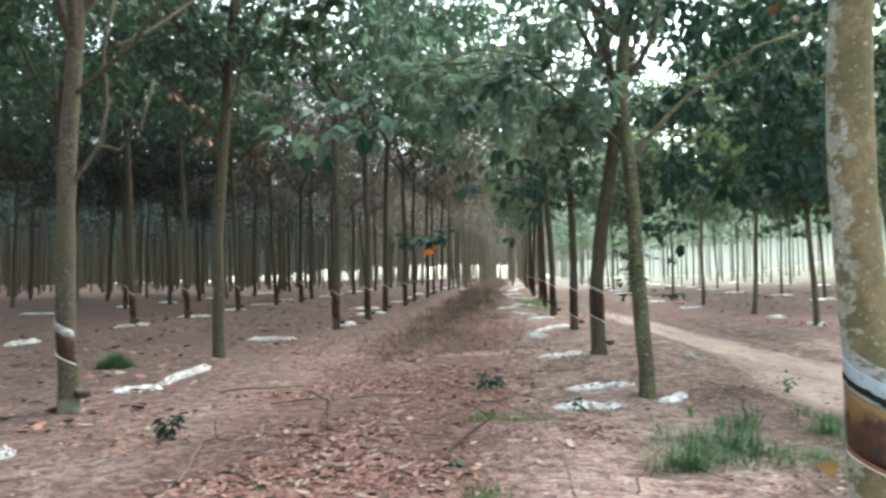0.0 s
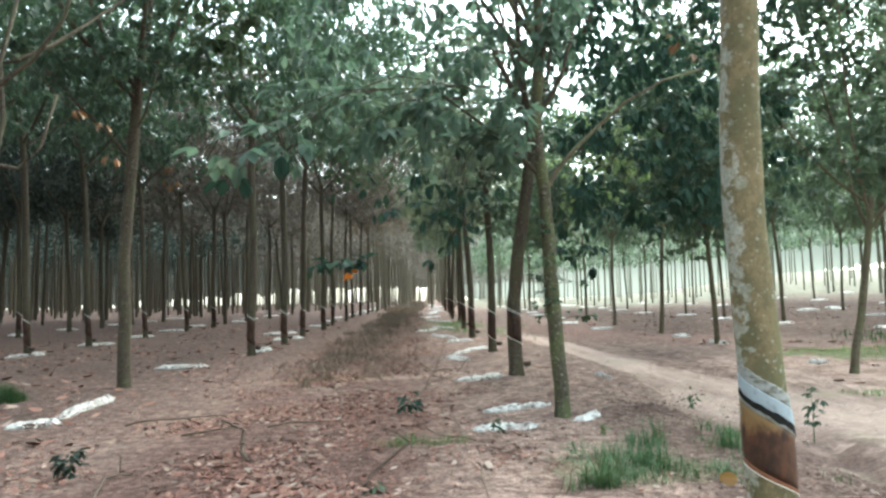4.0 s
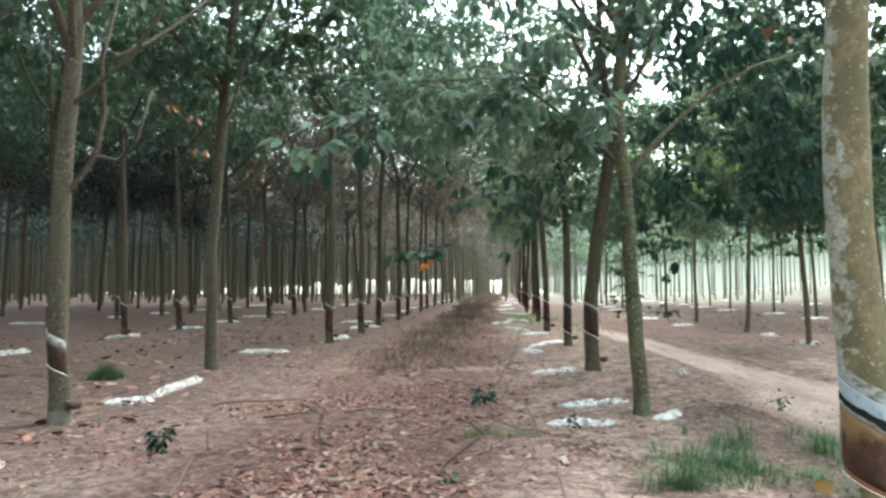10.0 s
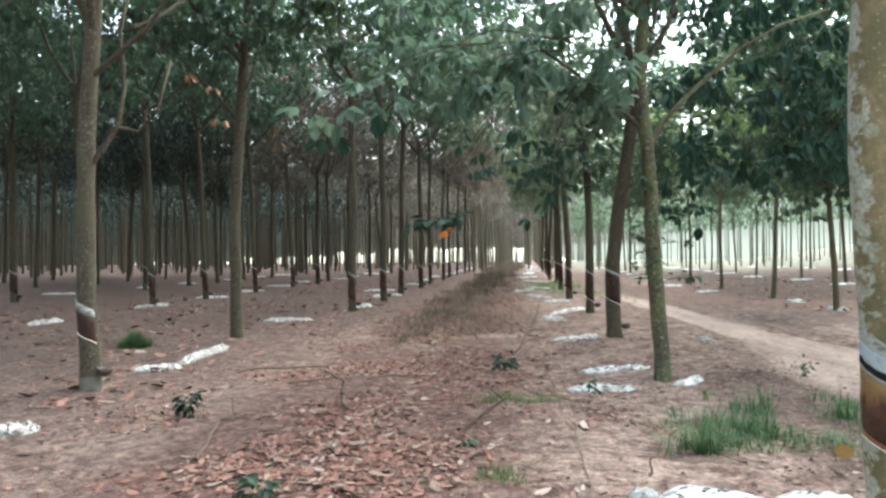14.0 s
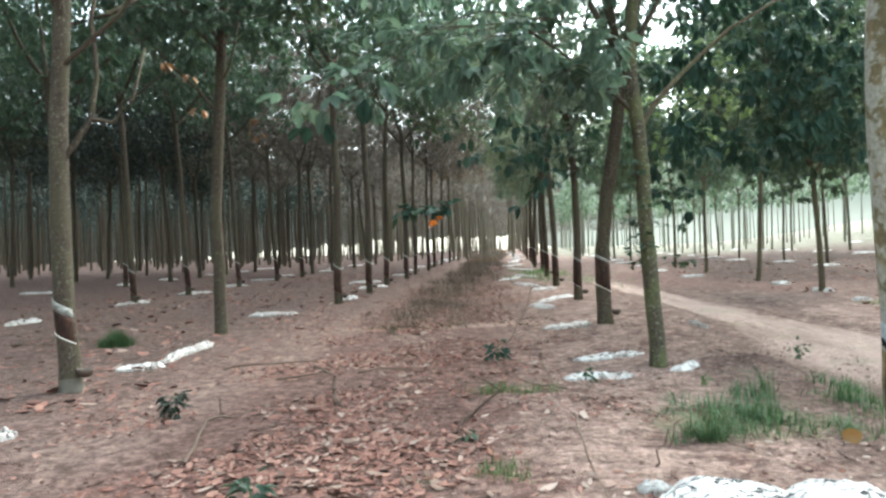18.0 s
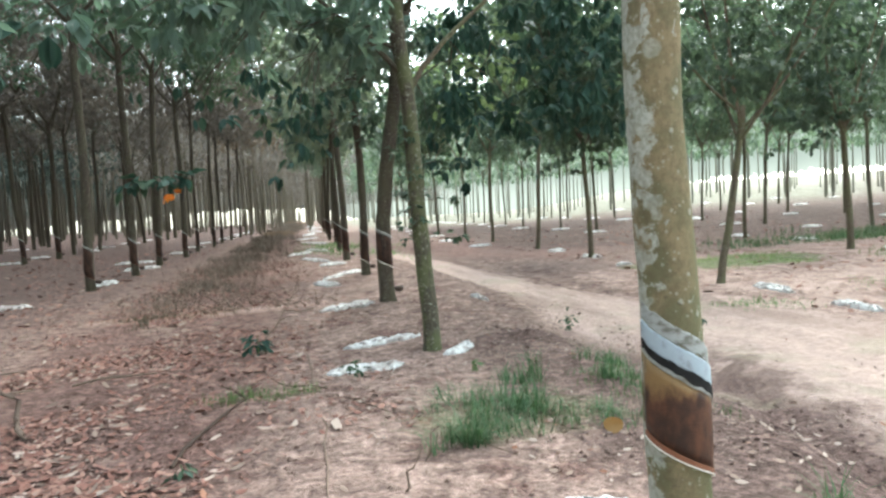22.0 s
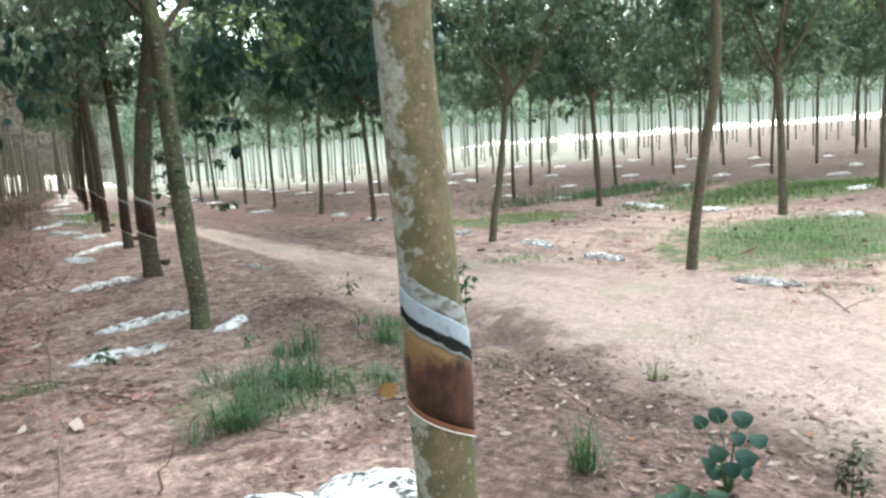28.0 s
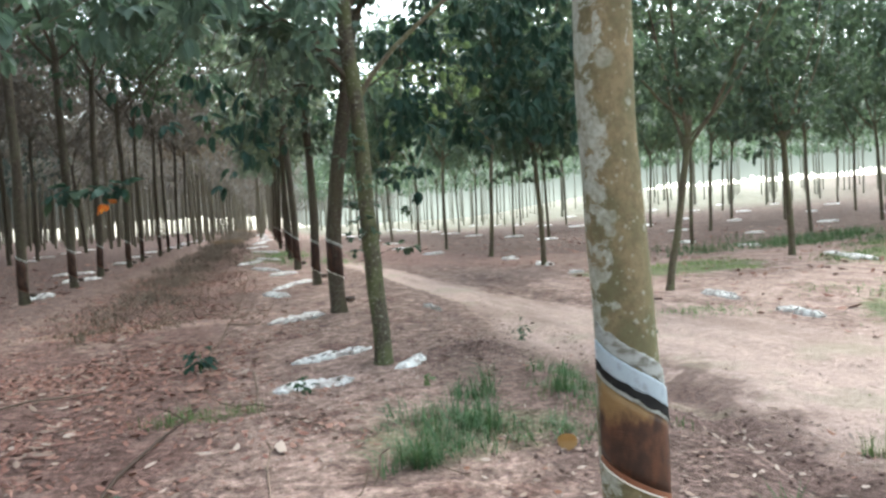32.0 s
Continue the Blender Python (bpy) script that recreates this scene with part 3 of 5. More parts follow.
gx = spread_axis(-1800, 1800, -5.0, 9.0, 0.09, 1.10)
gy = spread_axis(-1500, 2000, 2.0, 11.0, 0.09, 1.085)
verts = [(x, y, ground(x, y)) for y in gy for x in gx]
nx = len(gx)
faces = [(j * nx + i, j * nx + i + 1, (j + 1) * nx + i + 1, (j + 1) * nx + i) for j in range(len(gy) - 1) for i in range(nx - 1)]
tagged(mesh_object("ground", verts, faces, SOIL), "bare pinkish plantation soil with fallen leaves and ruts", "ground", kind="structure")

# Misty tree line far past the stand: a glowing sheet with painted haze.
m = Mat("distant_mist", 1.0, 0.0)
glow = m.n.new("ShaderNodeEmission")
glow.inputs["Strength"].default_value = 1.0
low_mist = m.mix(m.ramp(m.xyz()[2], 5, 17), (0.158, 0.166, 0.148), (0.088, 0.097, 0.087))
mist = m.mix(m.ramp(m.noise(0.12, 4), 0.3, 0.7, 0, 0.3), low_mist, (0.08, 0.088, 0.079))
# The glow darkens to the left, in place of the stand's gloom.
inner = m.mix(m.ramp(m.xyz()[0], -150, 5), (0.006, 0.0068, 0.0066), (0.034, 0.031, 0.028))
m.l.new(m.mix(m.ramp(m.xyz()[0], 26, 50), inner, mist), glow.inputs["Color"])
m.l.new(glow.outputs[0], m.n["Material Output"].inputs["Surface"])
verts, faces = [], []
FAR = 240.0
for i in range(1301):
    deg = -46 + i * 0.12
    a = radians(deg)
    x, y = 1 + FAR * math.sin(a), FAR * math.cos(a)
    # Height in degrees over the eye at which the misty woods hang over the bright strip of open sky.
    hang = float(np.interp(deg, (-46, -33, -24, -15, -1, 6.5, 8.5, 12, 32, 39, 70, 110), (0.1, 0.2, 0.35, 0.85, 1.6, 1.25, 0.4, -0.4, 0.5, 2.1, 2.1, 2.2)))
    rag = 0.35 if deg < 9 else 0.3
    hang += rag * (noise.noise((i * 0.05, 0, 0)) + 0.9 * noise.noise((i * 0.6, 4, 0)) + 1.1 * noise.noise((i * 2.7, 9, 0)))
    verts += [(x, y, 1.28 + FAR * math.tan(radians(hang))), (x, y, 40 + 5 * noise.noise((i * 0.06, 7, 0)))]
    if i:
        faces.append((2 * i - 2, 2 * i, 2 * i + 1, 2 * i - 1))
tagged(mesh_object("backdrop", verts, faces, m.m), "glowing sheet painted as a misty tree line far beyond the stand", "backdrop", kind="structure")


# ---- rubber trees ----
def sector(axis, r, a0, a1, z0, z1, slope, steps=14, rows=5, wave=0.0):
    """A curved patch on a trunk between two heights, falling with the angle. axis(z): centre and radius of the trunk."""
    verts, faces = [], []
    for i in range(rows + 1):
        for j in range(steps + 1):
            u, v = j / steps, i / rows
            a = a0 + (a1 - a0) * u
            z = z0 + (z1 - z0) * v - slope * (u - 0.5)
            if wave:
                z += wave * noise.noise((a * 4, v * 2, z0 * 5))
            cx, cy, rr = axis(z)
            verts.append((cx + math.cos(a) * (rr + r), cy + math.sin(a) * (rr + r), z))
    w = steps + 1
    for i in range(rows):
        for j in range(steps):
            faces.append((i * w + j, i * w + j + 1, (i + 1) * w + j + 1, (i + 1) * w + j))
    # Rim back to the bark, so that the patch has thickness.
    n = len(verts)
    rim = list(range(w)) + [i * w + w - 1 for i in range(1, rows + 1)] + [rows * w + j for j in range(w - 2, -1, -1)] + [i * w for i in range(rows - 1, 0, -1)]
    for k in rim:
        x, y, z = verts[k]
        cx, cy, rr = axis(z)
        f = (rr - 0.004) / max(math.hypot(x - cx, y - cy), 1e-4)
        verts.append((cx + (x - cx) * f, cy + (y - cy) * f, z))
    for i, k in enumerate(rim):
        j = (i + 1) % len(rim)
        faces.append((k, n + i, n + j, rim[j]))
    return verts, faces


def cup_mesh(r=0.065):
    """An open bowl with a wall."""
    prof = [(0.0, 0.0), (0.5, 0.0), (0.85, 0.35), (1.0, 0.95), (0.93, 0.95), (0.78, 0.4), (0.4, 0.12), (0.0, 0.1)]
    verts, faces, n = [], [], 12
    for a, h in prof:
        for j in range(n):
            t = 2 * math.pi * j / n
            verts.append((a * r * math.cos(t), a * r * math.sin(t), h * r * 1.1))
    for i in range(len(prof) - 1):
        for j in range(n):
            faces.append((i * n + j, i * n + (j + 1) % n, (i + 1) * n + (j + 1) % n, (i + 1) * n + j))
    return verts, faces


SKYWARD = np.array((0.289, 0.912, 0.290))
SKYWARD /= np.linalg.norm(SKYWARD)
LANEWARD = np.array((0.128, 0.902, 0.413))


def thinned(spots, rng):
    """Leaf places in the world, fewer where the canopy over the lane is thin and lets the sky through."""
    away = spots - (0.12, 0.08, 1.28)
    ahead = away @ LANEWARD
    off = np.linalg.norm(away - ahead[:, None] * LANEWARD, axis=1) / ahead
    return (off > 0.125) | (rng.uniform(0, 1, len(spots)) < 0.3)


def rubber_tree(x, y, fork, radius, seed, detail, bark, leaf, bend=(), tapped=0, rise=3.6, low=0.0, top=10.5, wide=2.9, cup=False, limbs=None, label="", full=1.0, panel=(0.32, 0.92), band=0.05, shift=0.0, gap=False, swell=0.0):
    """One tree: trunk, limbs, twigs and crown. bend: rows of height, x and y off the foot. detail 0 is the finest. tapped: 0 none, 1 panel."""
    rng = np.random.default_rng(seed)
    t = thing("rubber_tree", x, y, label=label or "rubber tree with a slim mottled trunk", category="tree", group="rubber trees")
    pts = [(0, 0, -0.12)]
    if bend:
        pts += [(bx, by, bz) for bz, bx, by in bend]
    else:
        lx, ly = rng.normal(0, 0.025, 2)
        pts += [(lx * z + 0.03 * math.sin(z * 1.3 + seed), ly * z, z) for z in np.linspace(0.5, fork, 6)]
    fork = pts[-1][2]

    def axis(z):
        for a, b in zip(pts, pts[1:]):
            if z <= b[2]:
                k = (z - a[2]) / (b[2] - a[2])
                break
        else:
            a, b, k = pts[-2], pts[-1], 1.0
        rr = radius * (1.0 - 0.22 * min(max(z / fork, 0), 1)) * (1 + 0.35 * math.exp(-max(z + 0.05, 0) / 0.07)) * (1 + swell * math.exp(-((z - 0.6) / 0.3) ** 2))
        return a[0] + (b[0] - a[0]) * k, a[1] + (b[1] - a[1]) * k, rr

    seg = (20, 9, 6)[detail]
    zs = [-0.1, -0.03, 0.03, 0.1, 0.2] + list(np.linspace(0.35, fork, (24, 9, 5)[detail]))
    zs.append(fork + 0.15)
    line = [axis(z) for z in zs]
    v, f = tube([(a, b, z) for (a, b, _), z in zip(line, zs)], [r for _, _, r in line], seg, 0.10 if detail == 0 else 0.06)
    mesh_object("trunk", v, f, bark, t)
    fx, fy, fr = axis(fork)
    # Limbs fan upwards out of the fork.
    count = 5 if detail == 0 else 4
    ends = []
    given = limbs or []
    stems = []
    for i in range(count):
        if i < len(given):
            az, out, up, thick = given[i]
        else:
            az, out, up, thick = 2 * math.pi * (i + rng.uniform(-0.25, 0.25)) / count + seed, rng.uniform(0.9, wide * 0.8), rng.uniform(rise * 0.7, rise * 1.3), rng.uniform(0.45, 0.62)
        start = fork - rng.uniform(0.0, 0.5) if i else fork
        sx, sy, _ = axis(start)
        path, rad = [], []
        for k in range(7):
            u = k / 6
            wob = 0.10 * math.sin(u * 5 + seed + i)
            path.append((sx + math.cos(az) * out * u ** 0.85 + wob * u, sy + math.sin(az) * out * u ** 0.85, start + up * u ** 1.1))
            rad.append(fr * thick * (1 - 0.72 * u) + 0.004)
        stems.append((path, rad))
        ends.append(path)
    if detail < 2:
        for path, rad in stems:
            v, f = tube(path, rad, 8 if detail == 0 else 5, 0.06)
            mesh_object("limb", v, f, bark, t)
    # Leaf clumps round the limbs and out to the crown's edge.
    clumps = []
    number = int((72, 62, 34)[detail] * full)
    for i in range(number):
        p = ends[i % len(ends)][int(rng.integers(2, 7))]
        a, rr = rng.uniform(0, 2 * np.pi), wide * math.sqrt(rng.uniform(0.02, 1))
        z = rng.uniform(fork + 0.5 - low, top)
        shape = math.sqrt(max(0.15, 1 - ((z - (fork + top) / 2) / ((top - fork) / 2 + 0.8)) ** 2))
        clumps.append((shift + 0.35 * p[0] + 0.65 * math.cos(a) * rr * shape + 0.65 * fx, 0.35 * p[1] + 0.65 * math.sin(a) * rr * shape + 0.65 * fy, z))
    twigs = []
    for cx, cy, cz in clumps[:: 1 if detail == 0 else 3]:
        p = min((q for e in ends for q in e), key=lambda q: (q[0] - cx) ** 2 + (q[1] - cy) ** 2 + 2.5 * max(0, q[2] - cz + 0.3) ** 2 + (q[2] - cz) ** 2)
        mid = ((p[0] + cx) / 2, (p[1] + cy) / 2, (p[2] + cz) / 2 + 0.12)
        twigs.append(tube([p, mid, (cx, cy, cz)], [0.016, 0.011, 0.005], 4, cap=False))
    if detail < 2:
        v, f = merged(twigs)
        tagged(mesh_object("branching", v, f, bark, t), kind="stuff")
    clumps = np.array(clumps)
    per = (9, 9, 4)[detail]
    spots = np.repeat(clumps, per, 0) + rng.normal(0, 1, (len(clumps) * per, 3)) * (0.42, 0.42, 0.30)
    spots[:, 2] = np.maximum(spots[:, 2], 1.75)
    if gap:
        # The canopy is open over the edge of the track: a hole that widens upwards.
        w = spots + (x, y, ground(x, y)) - (0.12, 0.08, 1.28)
        far = w @ SKYWARD
        off = np.linalg.norm(w - far[:, None] * SKYWARD, axis=1)
        spots = spots[(off > 0.018 * far) & thinned(spots + (x, y, ground(x, y)), rng)]
    if detail == 0:
        v, f = leaves(spots, 7, 0.15, rng, 0.45, 3, True, 0.24, 1.35)
    elif detail == 1:
        v, f = leaves(spots, 9, 0.24, rng, 0.4, 1, False, 0.42, 1.3)
    else:
        v, f = leaves(spots, 8, 0.42, rng, 0.35, 1, False, 0.6)
    leaf_object("crown", v, f, leaf, t)
    if tapped:
        front = -math.pi / 2 + rng.uniform(-0.3, 0.3)
        p0, p1 = panel
        v, f = sector(axis, 0.004, front - 1.5, front + 1.5, p0, p1, 0.16)
        mesh_object("tapping_panel", v, f, PANEL_DARK, t, "dark brown tapped bark panel")
        v, f = sector(axis, 0.007, front - 1.5, front + 1.5, p0 - 0.010, p0 - 0.002, 0.16, rows=1)
        mesh_object("latex_cut", v, f, FRESH if detail else LATEX, t, "thin pale line of the cut")
        v, f = sector(axis, 0.006, front - 1.5, front + 1.5, p1 + 0.003, p1 + band, 0.16, rows=2)
        mesh_object("painted_band", v, f, PAINT if band > 0.1 else WASH, t, "pale grey painted band")
    if cup:
        v, f = cup_mesh(0.08)
        cx, cy, rr = axis(0.25)
        c = mesh_object("collecting_cup", v, f, CUP, t, "small dark latex cup")
        c.location = (cx + rr + 0.075, cy - 0.03, 0.14)
        v, f = tube([(0, 0, 0), (0.04, 0, 0.0), (0.09, 0, -0.015)], [0.004] * 3, 4)
        w = mesh_object("cup_holder", v, f, CUP, t)
        w.location = (cx + rr - 0.01, cy - 0.03, 0.2)
    return t, axis


def row_x(k, y):
    return 1.7 + 5.9 * k + 0.085 * y + 0.013 * max(0, y - 35)


FIELD = "slender rubber tree with a pale trunk in bare soil"
TAPPED = "rubber tree with a dark tapped panel low on its trunk"

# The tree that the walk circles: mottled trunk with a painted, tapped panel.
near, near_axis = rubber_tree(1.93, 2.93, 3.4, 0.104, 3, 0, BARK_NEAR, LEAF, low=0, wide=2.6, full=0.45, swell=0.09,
                              bend=((0.4, 0.0, 0.0), (0.8, -0.005, 0.0), (1.2, -0.02, 0.01), (1.65, -0.035, 0.02), (2.05, -0.025, 0.02), (3.5, 0.05, 0.03)),
                              label="mottled rubber tree with lichen, painted band and brown tapped panel")
A0, A1 = -3.25, 0.35
for nm, z0, z1, r, mat, wave, fall, lab in (("grey_wash", 0.808, 0.868, 0.004, WASH, 0.014, 0.235, "smudged grey paint above the band"),
                                            ("painted_band", 0.738, 0.805, 0.009, PAINT, 0.004, 0.235, "pale blue-white painted band"),
                                            ("tar_line", 0.708, 0.741, 0.0105, TAR, 0.012, 0.235, "black tar line under the band"),
                                            ("panel_lip", 0.694, 0.713, 0.008, WASH, 0.006, 0.235, "torn pale edge of bark"),
                                            ("tapping_panel", 0.448, 0.695, 0.005, PANEL, 0.0, 0.215, "dark brown tapped bark panel"),
                                            ("fresh_cut", 0.430, 0.449, 0.0065, FRESH, 0.0, 0.195, "fresh reddish strip of cut bark"),
                                            ("latex_cut", 0.4268, 0.431, 0.008, LATEX, 0.0, 0.195, "thin white line of latex")):
    v, f = sector(near_axis, r, A0, A1, z0, z1, fall, 40, 8, wave)
    mesh_object(nm, v, f, mat, near, lab)

rubber_tree(2.27, 7.33, 4.3, 0.086, 11, 0, BARK_GREEN, LEAF_BLUE, low=0.9, wide=2.2, full=0.28, shift=-0.35, gap=True,
            bend=((0.3, 0.0, 0), (0.77, -0.03, 0.01), (1.5, -0.07, 0.02), (2.1, -0.08, 0.03), (2.6, -0.11, 0.04), (3.1, -0.17, 0.05), (3.45, -0.17, 0.05), (4.3, -0.08, 0.06)),
            limbs=[(3.6, 1.5, 2.2, 0.5), (1.4, 0.5, 4.5, 0.8), (2.9, 1.6, 2.6, 0.45), (-1.4, 1.2, 2.4, 0.4)],
            label="young rubber tree with green lichen on a slim trunk")
rubber_tree(2.66, 11.3, 4.4, 0.125, 12, 0, BARK, LEAF_HAZED, tapped=1, cup=True, low=1.7, wide=2.3, top=9.5, full=0.4, shift=-0.8, gap=True, panel=(0.6, 1.05),
            bend=((0.3, -0.02, 0), (1.19, -0.02, 0), (2.19, 0.1, -0.03), (3.2, 0.27, -0.07), (4.5, 0.44, -0.1)), label=TAPPED)
rubber_tree(-3.77, 6.84, 2.6, 0.10, 13, 0, BARK, LEAF, tapped=1, cup=True, low=-0.4, wide=3.6, top=12, rise=5.5, full=0.92, panel=(0.56, 0.80), band=0.095,
            bend=((0.3, -0.01, 0), (0.97, -0.04, -0.03), (1.78, -0.04, -0.03), (2.65, -0.04, -0.03), (4.1, 0.02, 0.01)),
            limbs=[(0.4, 1.1, 3.2, 0.6), (1.0, 2.2, 1.9, 0.35), (2.0, 1.2, 4.5, 0.7)], label=TAPPED)
rubber_tree(-3.86, 11.5, 5.0, 0.105, 14, 0, BARK, LEAF, low=0.6, wide=4.2, rise=4.5, top=12.5, full=0.95,
            bend=((0.4, -0.02, 0), (1.1, -0.01, 0), (2.1, -0.04, 0), (3.1, 0.02, 0.01), (5.2, 0.14, 0.05)),
            label="smooth rubber tree with an untapped grey-brown trunk")
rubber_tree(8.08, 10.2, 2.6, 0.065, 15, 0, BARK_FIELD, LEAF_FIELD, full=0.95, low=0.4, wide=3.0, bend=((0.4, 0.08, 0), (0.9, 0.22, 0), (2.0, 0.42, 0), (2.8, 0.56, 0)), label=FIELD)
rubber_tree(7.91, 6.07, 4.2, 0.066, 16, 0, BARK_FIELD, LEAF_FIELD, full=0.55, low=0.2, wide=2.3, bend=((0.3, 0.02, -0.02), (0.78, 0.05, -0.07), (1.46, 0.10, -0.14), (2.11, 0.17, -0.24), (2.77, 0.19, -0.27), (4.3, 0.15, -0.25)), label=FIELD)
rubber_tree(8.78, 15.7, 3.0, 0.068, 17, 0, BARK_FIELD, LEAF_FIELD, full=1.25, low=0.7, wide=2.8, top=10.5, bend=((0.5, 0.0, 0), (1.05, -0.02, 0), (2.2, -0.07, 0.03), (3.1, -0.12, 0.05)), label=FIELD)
rubber_tree(3.12, 15.9, 4.2, 0.10, 18, 0, BARK, LEAF_HAZED, tapped=1, cup=True, low=1.4, wide=2.5, top=9.5, full=0.5, shift=-0.8, gap=True, label=TAPPED)
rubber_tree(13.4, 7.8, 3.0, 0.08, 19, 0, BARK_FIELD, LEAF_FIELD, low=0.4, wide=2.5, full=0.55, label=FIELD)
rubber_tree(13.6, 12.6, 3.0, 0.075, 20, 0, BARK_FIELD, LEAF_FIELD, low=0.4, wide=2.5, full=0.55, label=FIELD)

# Stand-in kinds that the rest of the rows repeat.
placed = []
rng = np.random.default_rng(5)


def want(k, y, d=0.12):
    placed.append((k, row_x(k, y) + rng.normal(0, d), y + rng.normal(0, d)))


for y in np.arange(21.0, 195, 4.9):
    want(0, y, 0.08)
for y in (17.0, 20.6, 24.4, 28.3):
    want(-1, y, 0.08)
for y in np.arange(32.2, 195, 4.2):
    want(-1, y, 0.1)
for y in np.arange(20.0, 95, 4.9):
    want(1, y)
for y in np.arange(17.6, 95, 4.9):
    want(2, y, 0.2)
for k in range(-14, -1):
    for y in np.arange(-14 + (k * 1.7) % 3.6, 116, 3.6):
        x = row_x(k, y)
        # The second test keeps unseen trees at the left, added to block sky light.
        if x > -0.78 * y - 4 or (x > -75 and y < 80 and (k + int(y / 3.6)) % 2 == 0):
            want(k, y, 0.2)
for k in range(3, 15):
    for y in np.arange((k * 1.3) % 4.9, 90, 4.9):
        x = row_x(k, y)
        if y > 0.22 * x - 1 and math.hypot(x, y) < 92:
            want(k, y, 0.25)

# Unseen trees behind the start of the walk, added to dim the trunks.
for k in range(-4, 5):
    for y in np.arange(-34 + (k * 1.9) % 4.6, -3.0, 4.6):
        if abs(row_x(k, y) - 5) > 2:
            placed.append((-9 if k < 1 else 9, row_x(k, y) + rng.normal(0, 0.3), y))
for x in np.arange(-120, 60, 2.0):
    placed.append((-2, x + rng.normal(0, 0.6), 198 + rng.normal(0, 2.5)))
kinds = {}
far = []
for k, x, y in placed:
    d = math.hypot(x, y)
    left = k <= 0
    if d > 52 or (left and x < -0.78 * y - 6) or y < -2:
        far.append((left, x, y))
        continue
    sort = ("left" if left else "field", 0, int(rng.integers(0, 3 if abs(k) < 2 else 4)), k in (0, -1) or (left and d < 34), k if k in (-1, 0, 1) else 2, (1 if x > -0.3 * y - 2 else 2) if left and d > 29 else 0)
    turn = rng.uniform(-25, 25) if sort[3] else rng.uniform(0, 360)
    if sort not in kinds:
        n = 100 + len(kinds)
        if left:
            # Past 29 m leaf colours carry haze (LEAF_FAR) and shade (LEAF_DEEP).
            kinds[sort], _ = rubber_tree(x, y, rng.uniform(4.4, 5.2) if k == 0 else rng.uniform(5.2, 6.4), rng.uniform(0.085, 0.115), n, 1, BARK, (LEAF_HAZED if k == 0 else LEAF_FAR, LEAF_DEEP)[sort[5] - 1] if sort[5] else LEAF_HAZED if k == 0 else LEAF, tapped=sort[3], cup=sort[3],
                                         low=0.5 if k == 0 else 0.0, top=9.2 if k == 0 else 14.0, wide=3.3 if k == 0 else 4.8, rise=4.0, shift=-0.15 if k == 0 else 0.8 if k == -1 else 0.0, full=(0.7 if k == 0 else 0.95) * (1.1 if sort[5] else 1.0), label=TAPPED if sort[3] else "tall rubber tree with a dark bare trunk")
        else:
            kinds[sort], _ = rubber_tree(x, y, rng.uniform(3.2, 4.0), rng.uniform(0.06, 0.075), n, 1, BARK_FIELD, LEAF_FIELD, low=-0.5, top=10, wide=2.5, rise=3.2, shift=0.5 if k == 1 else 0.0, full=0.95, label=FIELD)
    else:
        copy_thing(kinds[sort], pose(x, y, ground(x, y), 0, 0, turn))

# The far rows of the stand, past counting, and the unseen light-blocking trees.
stock = {}
for left in (True, False):
    for i in range(3):
        r2 = np.random.default_rng(700 + i + 10 * left)
        fork, rad, top = (4.6, 0.10, 12) if left else (3.0, 0.07, 8.0)
        lean = r2.normal(0, 0.02, 2)
        tv, tf = tube([(0, 0, -0.2), (lean[0] * 2, lean[1] * 2, 2), (lean[0] * fork, lean[1] * fork, fork), (lean[0] * top * 0.8, lean[1] * top, top * 0.8)], [rad, rad * 0.9, rad * 0.75, 0.02], 5, cap=False)
        n = 84 if left else 34
        a, rr, z = r2.uniform(0, 2 * np.pi, n), (3.9 if left else 2.3) * np.sqrt(r2.uniform(0, 1, n)), r2.uniform(5.6 if left else 4.2, top, n)
        shape = np.sqrt(np.maximum(0.2, 1 - ((z - (fork + top) / 2) / ((top - fork) / 2 + 0.8)) ** 2))
        lv, lf = leaves(np.stack([np.cos(a) * rr * shape, np.sin(a) * rr * shape, z], 1), 8, 0.45, r2, 0.3, 1, False, 0.7)
        stock[left, i] = np.array([tuple(p) for p in tv]), np.array(tf), lv, lf
